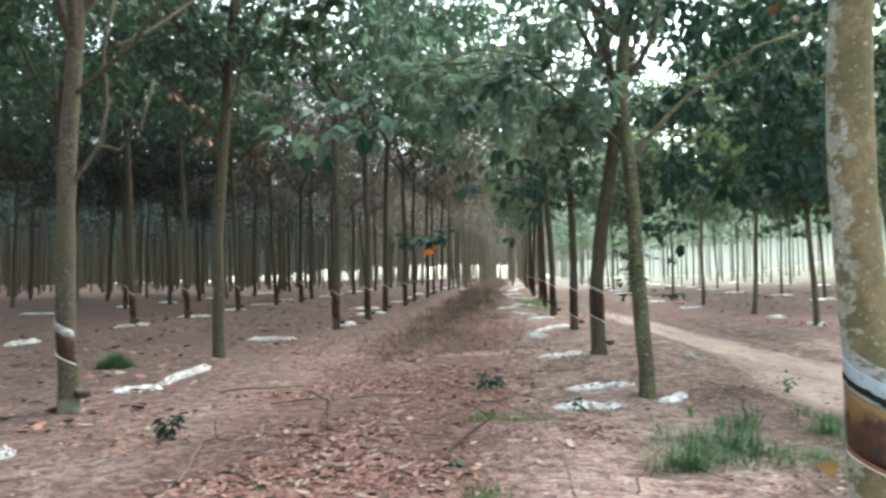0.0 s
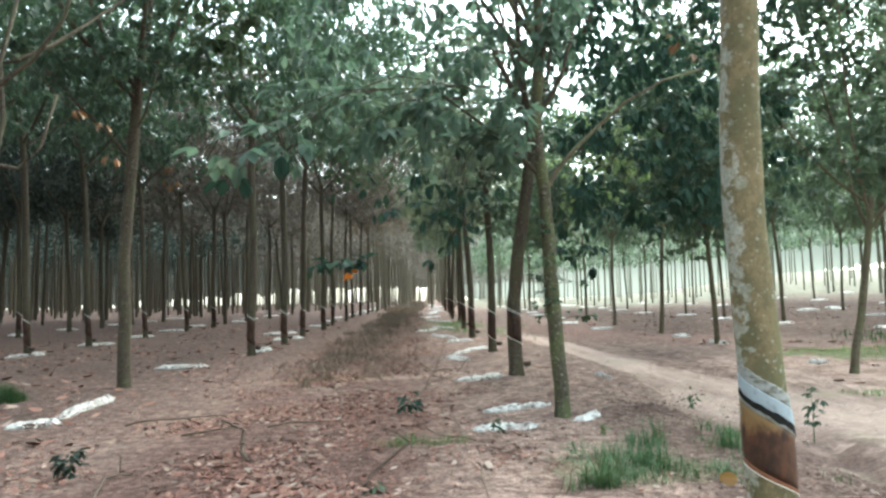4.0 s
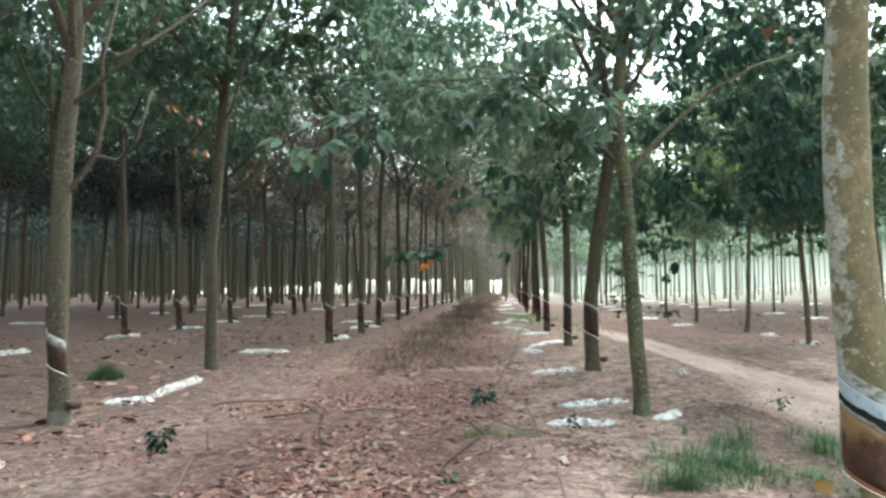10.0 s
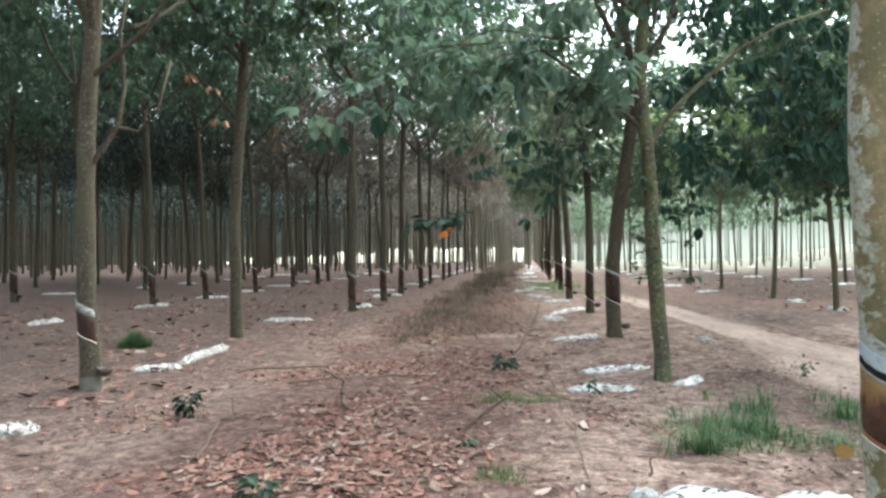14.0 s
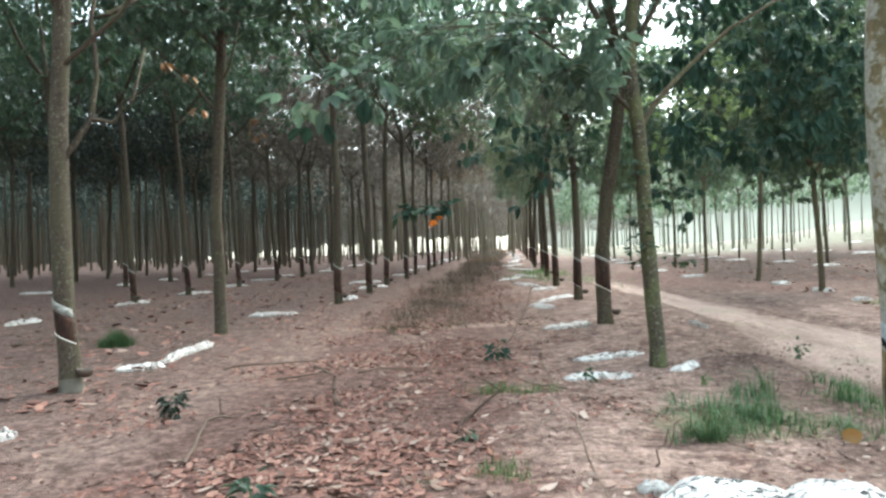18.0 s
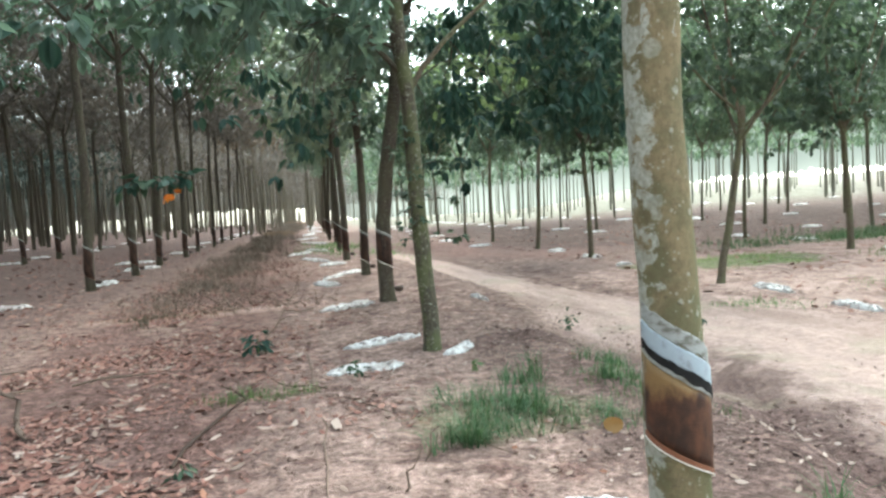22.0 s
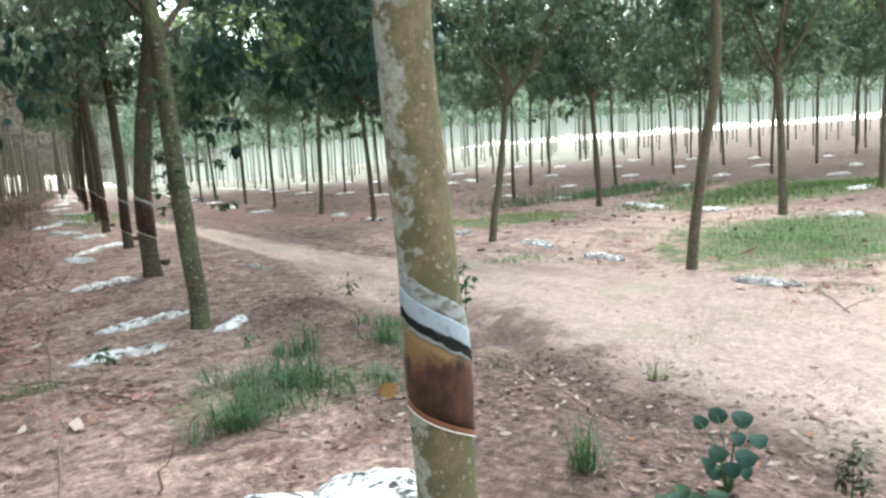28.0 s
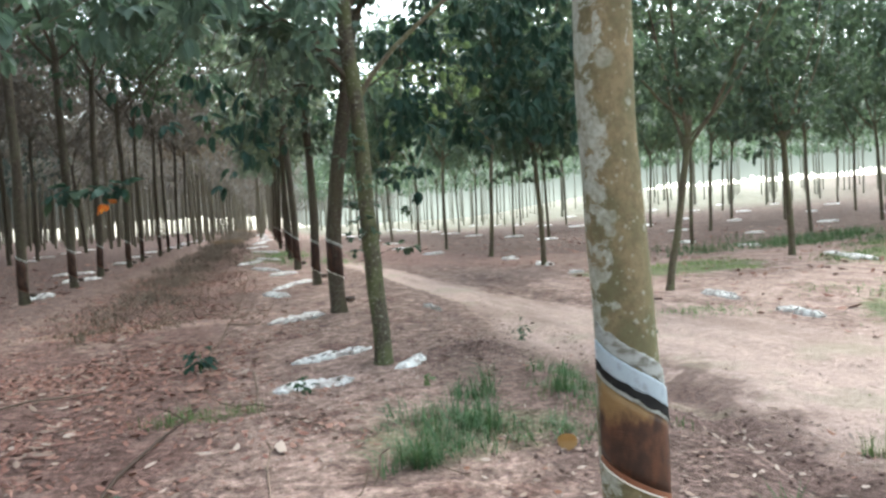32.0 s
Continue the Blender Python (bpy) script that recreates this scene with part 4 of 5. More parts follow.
for left, deep, nm, bark, leaf, lab in ((True, False, "distant_rubber_rows", BARK_FAR, LEAF_FAR, "distant rows of thin-leaved rubber trees with brown haze painted in"), (True, True, "deep_rubber_rows", BARK, LEAF_DEEP, "deep rows of rubber trees with shade painted into dark leaves"), (False, False, "distant_field_trees", BARK_MIST, LEAF_FIELD, "distant slender rubber trees with mist painted into their pale bark")):
    tv, tf, lv, lf, a, b = [], [], [], [], 0, 0
    for side, x, y in far:
        if side != left or (left and (x < -0.13 * y - 3) != deep):
            continue
        v, f, v2, f2 = stock[left, int(rng.integers(0, 3))]
        t = rng.uniform(0, 2 * np.pi)
        rot = np.array([[math.cos(t), math.sin(t), 0], [-math.sin(t), math.cos(t), 0], [0, 0, 1]])
        off = (x, y, ground(x, y))
        tv.append(v @ rot + off), tf.append(f + a), lv.append(v2 @ rot + off), lf.append(f2 + b)
        a, b = a + len(v), b + len(v2)
        for _ in range(2 if left else 1):
            beside = np.array((rng.uniform(-2, 2), rng.uniform(-2, 2), 0))
            tv.append(v @ rot + off + beside), tf.append(f + a)
            a += len(v)
    e = tagged(new(nm), lab, "trees", kind="stuff")
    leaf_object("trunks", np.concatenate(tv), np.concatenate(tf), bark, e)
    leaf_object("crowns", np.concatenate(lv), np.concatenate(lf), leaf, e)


# ---- hanging twigs and leaf sprays ----
def spray(tree, tip, start, size, whorls, mat, seed, lab="", per=3, droop=0.5, lobes=3, thick=0.008, run=0.5, broad=1.15):
    """A thin twig of a tree from start to tip, with leaves along its last stretch."""
    rng = np.random.default_rng(seed)
    o = tree.matrix_world.translation
    a, b = Vector(start) - o, Vector(tip) - o
    line = [a.lerp(b, u) + Vector((0.06 * math.sin(u * 6 + seed), 0.05 * math.cos(u * 5 + seed), 0.22 * math.sin(u * math.pi) * (a - b).length * 0.4)) * (1 - abs(2 * u - 1) * 0.5) * (0 < u < 1) for u in np.linspace(0, 1, 7)]
    v, f = tube(line, [thick * (1 - 0.6 * i / 6) for i in range(7)], 5)
    twig = mesh_object("hanging_twig", v, f, BARK, tree)
    at = [line[int(6 - u * 6 * run)] * 1.0 + Vector(rng.normal(0, 0.05, 3)) for u in rng.uniform(0, 1, whorls)]
    at[0] = b
    for p in at:
        for i in range(per):
            v, f = leaves([tuple(p)], 1, size, rng, droop, lobes, True, size * 0.9, broad)
            leaf_object("leaf", v, f, mat, twig, lab)


bpy.context.view_layer.update()
trees = [o for o in bpy.data.objects if o.name.startswith("rubber_tree") and o.parent is None]


def tree_at(x, y):
    return min(trees, key=lambda o: (o.matrix_world.translation.x - x) ** 2 + (o.matrix_world.translation.y - y) ** 2)


t2, t3, ta, tb = tree_at(2.27, 7.33), tree_at(2.66, 11.3), tree_at(-3.77, 6.84), tree_at(-3.86, 11.5)
# Large grey-green leaves that reach out over the lane.
for i, (tip, mat, fall, n) in enumerate((((-1.0, 5.78, 2.60), LEAF_BLUE, 0.15, 2), ((-0.92, 5.85, 2.66), LEAF_BLUE, 0.1, 2), ((-1.25, 5.8, 2.68), LEAF_BLUE, 0.2, 2), ((-1.0, 5.95, 2.5), LEAF_DARK, 0.9, 2))):
    spray(t2, tip, (0.85, 7.2, 3.7), 0.21, 2, mat, 40 + i, "broad grey-green leaves", n, fall, 3, 0.007, 0.06, 1.35)
for i, (tip, start) in enumerate((((-0.15, 6.0, 2.75), (1.2, 7.2, 3.6)), ((-0.2, 6.1, 3.2), (1.2, 7.2, 3.7)), ((0.35, 6.3, 3.0), (1.3, 7.3, 3.6)), ((0.75, 6.7, 3.05), (1.6, 7.4, 3.5)),
                                  ((1.05, 6.8, 2.95), (1.9, 7.4, 3.3)), ((1.35, 6.9, 3.15), (1.9, 7.4, 3.4)), ((0.55, 6.9, 3.4), (1.6, 7.4, 3.8)), ((1.5, 6.7, 2.9), (2.1, 7.4, 3.1)))):
    spray(t2, tip, start, 0.15, 4, LEAF_BLUE if i % 2 else LEAF, 50 + i, "", 4, 0.4, 3, 0.010, 0.4)
o = t2.matrix_world.translation
rng = np.random.default_rng(407)
spots = np.column_stack([rng.uniform(-0.9, 1.9, 150), rng.uniform(5.9, 7.7, 150), 2.85 + 1.5 * rng.uniform(0, 1, 150)])
spots = spots[[noise.noise((x * 1.2, y * 1.2, z * 1.5 + 2)) > -0.05 for x, y, z in spots]]
spots = spots[thinned(spots, rng)]
v, f = leaves(spots - np.array(o), 5, 0.14, rng, 0.5, 3, True, 0.2, 1.25)
leaf_object("crown", v, f, LEAF_BLUE, t2, "blue-green leaves that reach over the lane")
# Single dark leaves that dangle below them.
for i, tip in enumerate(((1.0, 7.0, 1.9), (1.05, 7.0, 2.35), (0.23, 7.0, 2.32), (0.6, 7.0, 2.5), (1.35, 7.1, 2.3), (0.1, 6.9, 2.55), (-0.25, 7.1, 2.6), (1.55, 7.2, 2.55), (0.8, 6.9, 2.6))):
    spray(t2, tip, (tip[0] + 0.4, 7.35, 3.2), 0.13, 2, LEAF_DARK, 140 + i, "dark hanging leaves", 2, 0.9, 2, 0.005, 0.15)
# The orange leaf on a twig that hangs over the lane.
for i, tip in enumerate(((-0.43, 7.56, 1.76), (-0.30, 7.57, 1.79), (-0.17, 7.57, 1.80), (-0.04, 7.57, 1.80), (0.07, 7.58, 1.82))):
    spray(t2, tip, (0.9, 7.5, 3.4), 0.12, 1, LEAF_DARK, 61 + i, "dark hanging leaves", 6, 0.25, 3, 0.005, 0.02, 1.35)
spray(t2, (-0.07, 7.53, 1.68), (-0.08, 7.57, 1.84), 0.09, 1, LEAF_ORANGE, 70, "bright orange withered leaves", 3, 0.3, 3, 0.004, 0.1, 1.7)
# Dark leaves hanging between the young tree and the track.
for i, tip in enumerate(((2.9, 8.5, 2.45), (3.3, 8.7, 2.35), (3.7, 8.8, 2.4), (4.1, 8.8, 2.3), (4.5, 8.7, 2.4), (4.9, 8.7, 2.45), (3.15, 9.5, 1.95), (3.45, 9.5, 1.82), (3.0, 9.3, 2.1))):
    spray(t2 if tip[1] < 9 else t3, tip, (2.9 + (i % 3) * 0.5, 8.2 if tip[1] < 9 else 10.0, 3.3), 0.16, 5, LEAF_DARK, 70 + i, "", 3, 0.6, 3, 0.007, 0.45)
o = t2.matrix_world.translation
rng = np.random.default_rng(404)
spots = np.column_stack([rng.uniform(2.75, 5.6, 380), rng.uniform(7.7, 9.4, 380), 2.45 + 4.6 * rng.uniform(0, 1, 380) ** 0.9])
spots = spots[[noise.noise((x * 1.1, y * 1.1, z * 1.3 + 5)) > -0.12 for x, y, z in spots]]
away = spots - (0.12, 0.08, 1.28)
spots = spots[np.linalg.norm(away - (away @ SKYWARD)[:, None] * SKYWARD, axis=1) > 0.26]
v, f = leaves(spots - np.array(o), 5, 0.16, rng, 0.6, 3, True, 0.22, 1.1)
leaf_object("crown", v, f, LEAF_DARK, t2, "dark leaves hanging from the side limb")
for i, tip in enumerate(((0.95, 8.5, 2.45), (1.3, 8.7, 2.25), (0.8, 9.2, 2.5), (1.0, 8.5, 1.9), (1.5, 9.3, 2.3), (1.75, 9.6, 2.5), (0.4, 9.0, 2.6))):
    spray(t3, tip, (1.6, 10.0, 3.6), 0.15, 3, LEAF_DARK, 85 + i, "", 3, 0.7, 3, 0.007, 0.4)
rng = np.random.default_rng(408)
o = t3.matrix_world.translation
spots = np.column_stack([rng.uniform(0.7, 3.0, 80), rng.uniform(9.6, 12.4, 80), 3.9 + 2.8 * rng.uniform(0, 1, 80)])
spots = spots[[noise.noise((x * 1.1, y * 1.1, z * 1.3 + 9)) > -0.1 for x, y, z in spots]]
spots = spots[thinned(spots, rng)]
v, f = leaves(spots - np.array(o), 6, 0.15, rng, 0.5, 3, True, 0.24, 1.3)
leaf_object("crown", v, f, LEAF_HAZED, t3, "grey-green leaves over the row of trees")
o = tb.matrix_world.translation
spots = np.column_stack([rng.normal(-1.92, 0.35, 40), rng.normal(10.45, 0.5, 40), rng.normal(5.8, 0.3, 40)])
v, f = leaves(spots - np.array(o), 6, 0.16, rng, 0.5, 3, True, 0.24, 1.3)
leaf_object("crown", v, f, LEAF, tb, "green leaves that reach towards the lane")
t4 = tree_at(3.12, 15.9)
o = t4.matrix_world.translation
spots = np.column_stack([rng.normal(3.55, 0.45, 60), rng.normal(15.6, 0.6, 60), rng.uniform(3.3, 5.3, 60)])
v, f = leaves(spots - np.array(o), 6, 0.16, rng, 0.5, 3, True, 0.24, 1.3)
leaf_object("crown", v, f, LEAF, t4, "green leaves low over the row of trees")
o = t3.matrix_world.translation
spots = np.column_stack([rng.uniform(3.0, 6.0, 150), rng.uniform(11.0, 13.0, 150), rng.uniform(4.2, 7.6, 150)])
away = spots - (0.12, 0.08, 1.28)
spots = spots[np.linalg.norm(away - (away @ SKYWARD)[:, None] * SKYWARD, axis=1) > 0.4]
v, f = leaves(spots - np.array(o), 6, 0.17, rng, 0.5, 3, True, 0.26, 1.3)
leaf_object("crown", v, f, LEAF, t3, "green leaves that reach over the track")
# Leaves at the outer edge of the tapped tree, over the track; sunlight painted as yellow-green.
o = t3.matrix_world.translation
rng = np.random.default_rng(405)
spots = np.column_stack([rng.normal(4.6, 0.4, 46), rng.normal(12.0, 0.6, 46), rng.normal(4.1, 0.45, 46)])
v, f = leaves(spots - np.array(o), 5, 0.14, rng, 0.4, 3, True, 0.22, 1.35)
leaf_object("crown", v, f, LEAF_SUNLIT, t3, "yellow-green leaves with sunlight painted into their colour")
extra_twig = tube([Vector((2.9, 11.25, 3.2)) - o, Vector((3.7, 11.6, 3.8)) - o, Vector((4.5, 12.0, 4.2)) - o], [0.02, 0.014, 0.006], 5)
mesh_object("limb", *extra_twig, BARK, t3)
# Small shoots on the young trunk and rusty sprays high in the crowns.
for i in range(9):
    a, z = i * 2.1, 1.05 + 0.13 * i
    spray(t2, (2.2 + 0.35 * math.cos(a) + 0.12, 7.45 + 0.3 * math.sin(a), z + 0.05), (2.17 - 0.05 * z, 7.38, z - 0.05), 0.07, 4, LEAF, 100 + i, "", 3, 0.2, 3, 0.004, 0.7)
for i, (tr, tip) in enumerate(((tb, (-2.9, 10.6, 3.3)), (ta, (-2.6, 7.4, 3.0)), (t2, (3.9, 7.0, 4.1)))):
    o = tr.matrix_world.translation
    spray(tr, tip, (o.x + (tip[0] - o.x) * 0.3, o.y, tip[2] + 0.9), 0.11, 3, LEAF_RUST, 120 + i, "rust-brown withered leaves", 2, 0.5, 3, 0.007, 0.3)


def extra_limb(tree, points, r0, r1, mat=BARK):
    """A limb of a tree through given places."""
    o = tree.matrix_world.translation
    v, f = tube([Vector(p) - o for p in points], [r0 + (r1 - r0) * i / (len(points) - 1) for i in range(len(points))], 8, 0.06)
    mesh_object("limb", v, f, mat, tree)


extra_limb(ta, ((-3.80, 6.81, 2.3), (-3.62, 6.82, 2.55), (-3.50, 6.85, 2.75), (-3.44, 6.88, 3.2), (-3.50, 6.9, 3.8), (-3.35, 6.95, 4.6)), 0.03, 0.018)
extra_limb(ta, ((-3.79, 6.81, 3.25), (-3.5, 6.75, 3.45), (-3.1, 6.7, 3.75), (-2.8, 6.65, 4.15), (-2.6, 6.6, 4.8)), 0.028, 0.015)
extra_limb(ta, ((-3.50, 6.85, 2.75), (-3.3, 6.9, 2.72), (-3.12, 6.95, 2.95), (-3.0, 7.0, 3.5)), 0.025, 0.012)
extra_limb(tb, ((-3.88, 11.5, 3.9), (-4.15, 11.45, 4.25), (-4.6, 11.4, 4.7), (-5.1, 11.3, 5.3)), 0.035, 0.018)
extra_limb(tb, ((-3.86, 11.5, 4.1), (-3.6, 11.5, 4.6), (-3.4, 11.5, 5.4)), 0.03, 0.015)
extra_limb(t2, ((2.15, 7.37, 2.5), (2.34, 7.4, 2.80), (2.58, 7.4, 3.07), (2.85, 7.4, 3.32), (3.2, 7.4, 3.62), (3.7, 7.4, 3.9), (4.2, 7.4, 4.05)), 0.032, 0.012, BARK_FIELD)
extra_limb(t2, ((2.15, 7.37, 2.7), (1.85, 7.35, 3.0), (1.4, 7.3, 3.35), (0.8, 7.2, 3.75)), 0.028, 0.010, BARK)
extra_limb(t2, ((2.12, 7.37, 2.95), (1.7, 7.4, 3.15), (1.2, 7.45, 3.2), (0.8, 7.5, 3.45)), 0.016, 0.007, BARK)
extra_limb(t2, ((2.10, 7.38, 3.35), (2.4, 7.3, 3.9), (2.6, 7.2, 4.6)), 0.03, 0.014, BARK)


# Added collar: pale haze at the foot of the tapped tree, painted as colour.
o = ta.matrix_world.translation
v, f = tube([(0, 0, -0.02), (-0.002, 0, 0.06), (-0.004, 0, 0.13)], [0.132, 0.112, 0.104], 16, 0.1, cap=False)
mesh_object("lime_collar", v, f, FOOT_HAZE, ta, "added collar painted as pale haze round the foot")


# ---- plastic sheets on the ground ----
def plastic_sheet(p, q, width, seed, mat=PLASTIC, lump=0.07, label="crumpled white plastic sheet lying beside a tree", name="plastic_sheet", fold=1.0):
    rng = random.Random(seed)
    p, q = Vector((*p, 0)), Vector((*q, 0))
    along = (q - p).normalized()
    across = Vector((-along.y, along.x, 0))
    mid, length = (p + q) / 2, (q - p).length
    base = ground(mid.x, mid.y)
    nu, nv = 44, 18
    verts, faces = [], []
    s = seed * 3.7
    for i in range(nu + 1):
        u = i / nu
        half = width * 0.42 * (0.3 + 0.7 * (0.5 + 0.5 * noise.noise((u * 4, s, 0))) + 0.55 * abs(noise.noise((u * 13, s, 2)))) * min(1, 0.3 + 3.2 * min(u, 1 - u))
        bend = 0.10 * length * noise.noise((u * 1.6, s, 5))
        for j in range(nv + 1):
            v = 2 * j / nv - 1
            uu = (u - 0.5) * length + 0.05 * noise.noise((v * 2.2, u * 5, s + 9))
            w = v * half * (1 + 0.55 * noise.noise((u * 9, v * 2, s + 3))) + bend
            r = p.lerp(q, 0.5) + along * uu + across * w
            ridge = 1 - 2 * abs(noise.noise((uu * 5.0 * fold, w * 9.0 * fold, s)))
            fine = 1 - 2 * abs(noise.noise((uu * 13 * fold, w * 17 * fold, s + 2)))
            edge = (1 - v * v) ** 0.6 * min(1, 6 * min(u, 1 - u) + 0.15)
            h = 0.006 + edge * lump * (0.15 + 0.55 * max(0, ridge) + 0.5 * fold * max(0, fine)) + 0.015 * fold * max(0, fine)
            verts.append((r.x - mid.x, r.y - mid.y, ground(r.x, r.y) - base + h))
    w = nv + 1
    for i in range(nu):
        for j in range(nv):
            hole = noise.noise((i * 0.42 * fold + s, j * 0.38 * fold, s + 21)) + 0.35 * noise.noise((i * 1.3, j * 1.1 + s, 4))
            if hole < (0.36 if mat is PLASTIC else 9):
                faces.append((i * w + j, (i + 1) * w + j, (i + 1) * w + j + 1, i * w + j + 1))
    # An underside, so that the sheet is closed.
    n = len(verts)
    rim = [j for j in range(w)] + [i * w + nv for i in range(1, nu + 1)] + [nu * w + j for j in range(nv - 1, -1, -1)] + [i * w for i in range(nu - 1, 0, -1)]
    for k in rim:
        verts.append((verts[k][0], verts[k][1], verts[k][2] - 0.02))
    for i, k in enumerate(rim):
        j = (i + 1) % len(rim)
        faces.append((k, rim[j], n + j, n + i))
    ob = mesh_object(name, verts, faces, mat)
    ob.location = (mid.x, mid.y, base)
    return tagged(ob, label, "plastic sheet", "plastic sheets")


SHEETS = [((1.16, 6.63), (1.84, 6.86), 0.34), ((1.49, 7.72), (2.34, 8.13), 0.26), ((2.3, 6.95), (2.7, 7.3), 0.22), ((1.52, 10.79), (2.4, 11.2), 0.45), ((1.84, 14.65), (2.31, 14.18), 0.5),
          ((2.06, 15.45), (3.15, 17.1), 0.3), ((2.44, 19.3), (3.2, 19.6), 0.55), ((2.23, 22.4), (2.9, 20.5), 0.36), ((2.02, 24.4), (2.8, 26.5), 0.4), ((2.82, 27.8), (3.6, 25.9), 0.4),
          ((3.19, 34.5), (4.2, 31.7), 0.6), ((3.3, 37.6), (4.4, 39.9), 0.7), ((4.06, 44.3), (5.2, 48.5), 0.8), ((3.95, 11.0), (4.17, 10.78), 0.14), ((8.2, 13.6), (8.45, 13.4), 0.3),
          ((-3.87, 7.95), (-3.45, 8.3), 0.42), ((-3.6, 8.6), (-3.53, 10.17), 0.30), ((-4.17, 14.04), (-3.2, 14.38), 0.4), ((-2.95, 17.8), (-2.5, 18.5), 0.5), ((-2.93, 22.18), (-2.11, 23.2), 0.5),
          ((-8.95, 13.5), (-8.9, 14.5), 0.5), ((-9.01, 17.96), (-8.52, 19.05), 0.5), ((-8.85, 21.84), (-8.0, 22.53), 0.6), ((-3.6, 4.75), (-3.28, 5.22), 0.3),
          ((8.05, 7.95), (8.03, 7.25), 0.36), ((8.25, 9.6), (8.3, 8.87), 0.34), ((7.65, 5.35), (7.62, 4.6), 0.26), ((14.3, 12.3), (13.6, 10.6), 0.5), ((13.7, 9.9), (13.7, 9.1), 0.5),
          ((8.25, 11.5), (8.5, 11.35), 0.3), ((9.3, 18.6), (9.0, 18.0), 0.5), ((8.78, 16.1), (8.8, 15.3), 0.3), ((15.4, 18.5), (15.9, 18.3), 0.6), ((15.0, 15.7), (15.5, 15.3), 0.5), ((13.5, 6.95), (13.6, 6.4), 0.5), ((22.7, 29.5), (23.5, 31.0), 0.9)]
for i, (p, q, w) in enumerate(SHEETS):
    plastic_sheet(p, q, w, i + 1, lump=0.05 if i < 16 else 0.06, fold=0.75 if i < 3 else 1.1)
srng = random.Random(77)
for k, y0, y1 in ((0, 51, 75), (-1, 26, 66), (-2, 26, 56), (1, 23, 60), (2, 22, 60), (3, 9, 55), (4, 12, 50), (5, 14, 46), (6, 18, 44), (-3, 20, 50)):
    y = y0
    while y < y1:
        x = row_x(k, y) - 0.9 + srng.uniform(-0.4, 0.4)
        a = srng.uniform(-0.5, 0.5)
        ln = srng.uniform(0.7, 1.2)
        plastic_sheet((x - ln / 2, y - a * ln / 2), (x + ln / 2, y + a * ln / 2), srng.uniform(0.45, 0.8), int(y * 10) + k * 100, lump=0.06, label="small white plastic sheet between the tree rows")
        y += srng.uniform(4.2, 5.6)
def plastic_bag(x, y, rx, ry, h, turn, seed, label):
    """A slumped bag of torn sheeting: a low dome with folds that run to a crumpled rim."""
    verts, faces, n, rings = [], [], 56, 18
    base = ground(x, y)
    for i in range(rings + 1):
        u = i / rings
        for j in range(n):
            a = 2 * math.pi * j / n
            edge = 1 + 0.22 * noise.noise((math.cos(a) * 1.6, math.sin(a) * 1.6, seed)) + 0.07 * noise.noise((math.cos(a) * 6, math.sin(a) * 6, seed + 3))
            px, py = math.cos(a) * rx * u * edge, math.sin(a) * ry * u * edge
            fold = 1 - 2 * abs(noise.noise((a * 2.6, u * 1.3, seed + 7)))
            crease = 1 - 2 * abs(noise.noise((px * 9, py * 9, seed + 1)))
            z = h * max(0.0, 1 - u ** 2.6) ** 0.75 * (1 + 0.18 * noise.noise((px * 4, py * 4, seed))) + (0.018 * fold + 0.016 * crease) * min(1, 3 * u) * (1 - 0.5 * u)
            qx, qy = px * math.cos(turn) - py * math.sin(turn), px * math.sin(turn) + py * math.cos(turn)
            verts.append((qx, qy, ground(x + qx, y + qy) - base + max(z, 0.002) + 0.004))
    for i in range(rings):
        for j in range(n):
            k = (j + 1) % n
            faces.append((i * n + j, (i + 1) * n + j, (i + 1) * n + k, i * n + k))
    bag = thing("plastic_bag", x, y, label=label, category="plastic bag", group="plastic bags")
    mesh_object("skin", verts, faces, PLASTIC_TORN, bag)
    rim = [verts[rings * n + j] for j in range(n)]
    v, f = tube([(p[0], p[1], p[2] + 0.006) for p in rim], [0.007 + 0.004 * noise.noise((j * 0.7, seed, 0)) for j in range(n)], 5, cap=False)
    mesh_object("rolled_rim", v, f, PLASTIC, bag, "rolled white edge")
    return bag


# The torn bags at the foot of the near tree.
plastic_bag(1.42, 3.50, 0.34, 0.24, 0.07, -0.35, 31, "flattened torn white plastic bag with black lining")
plastic_bag(1.83, 3.30, 0.27, 0.25, 0.135, 0.1, 35, "bulging torn white plastic bag at the tree foot")
plastic_sheet((1.02, 3.66), (1.16, 3.60), 0.12, 309, PLASTIC, 0.05, "small white scrap of plastic")


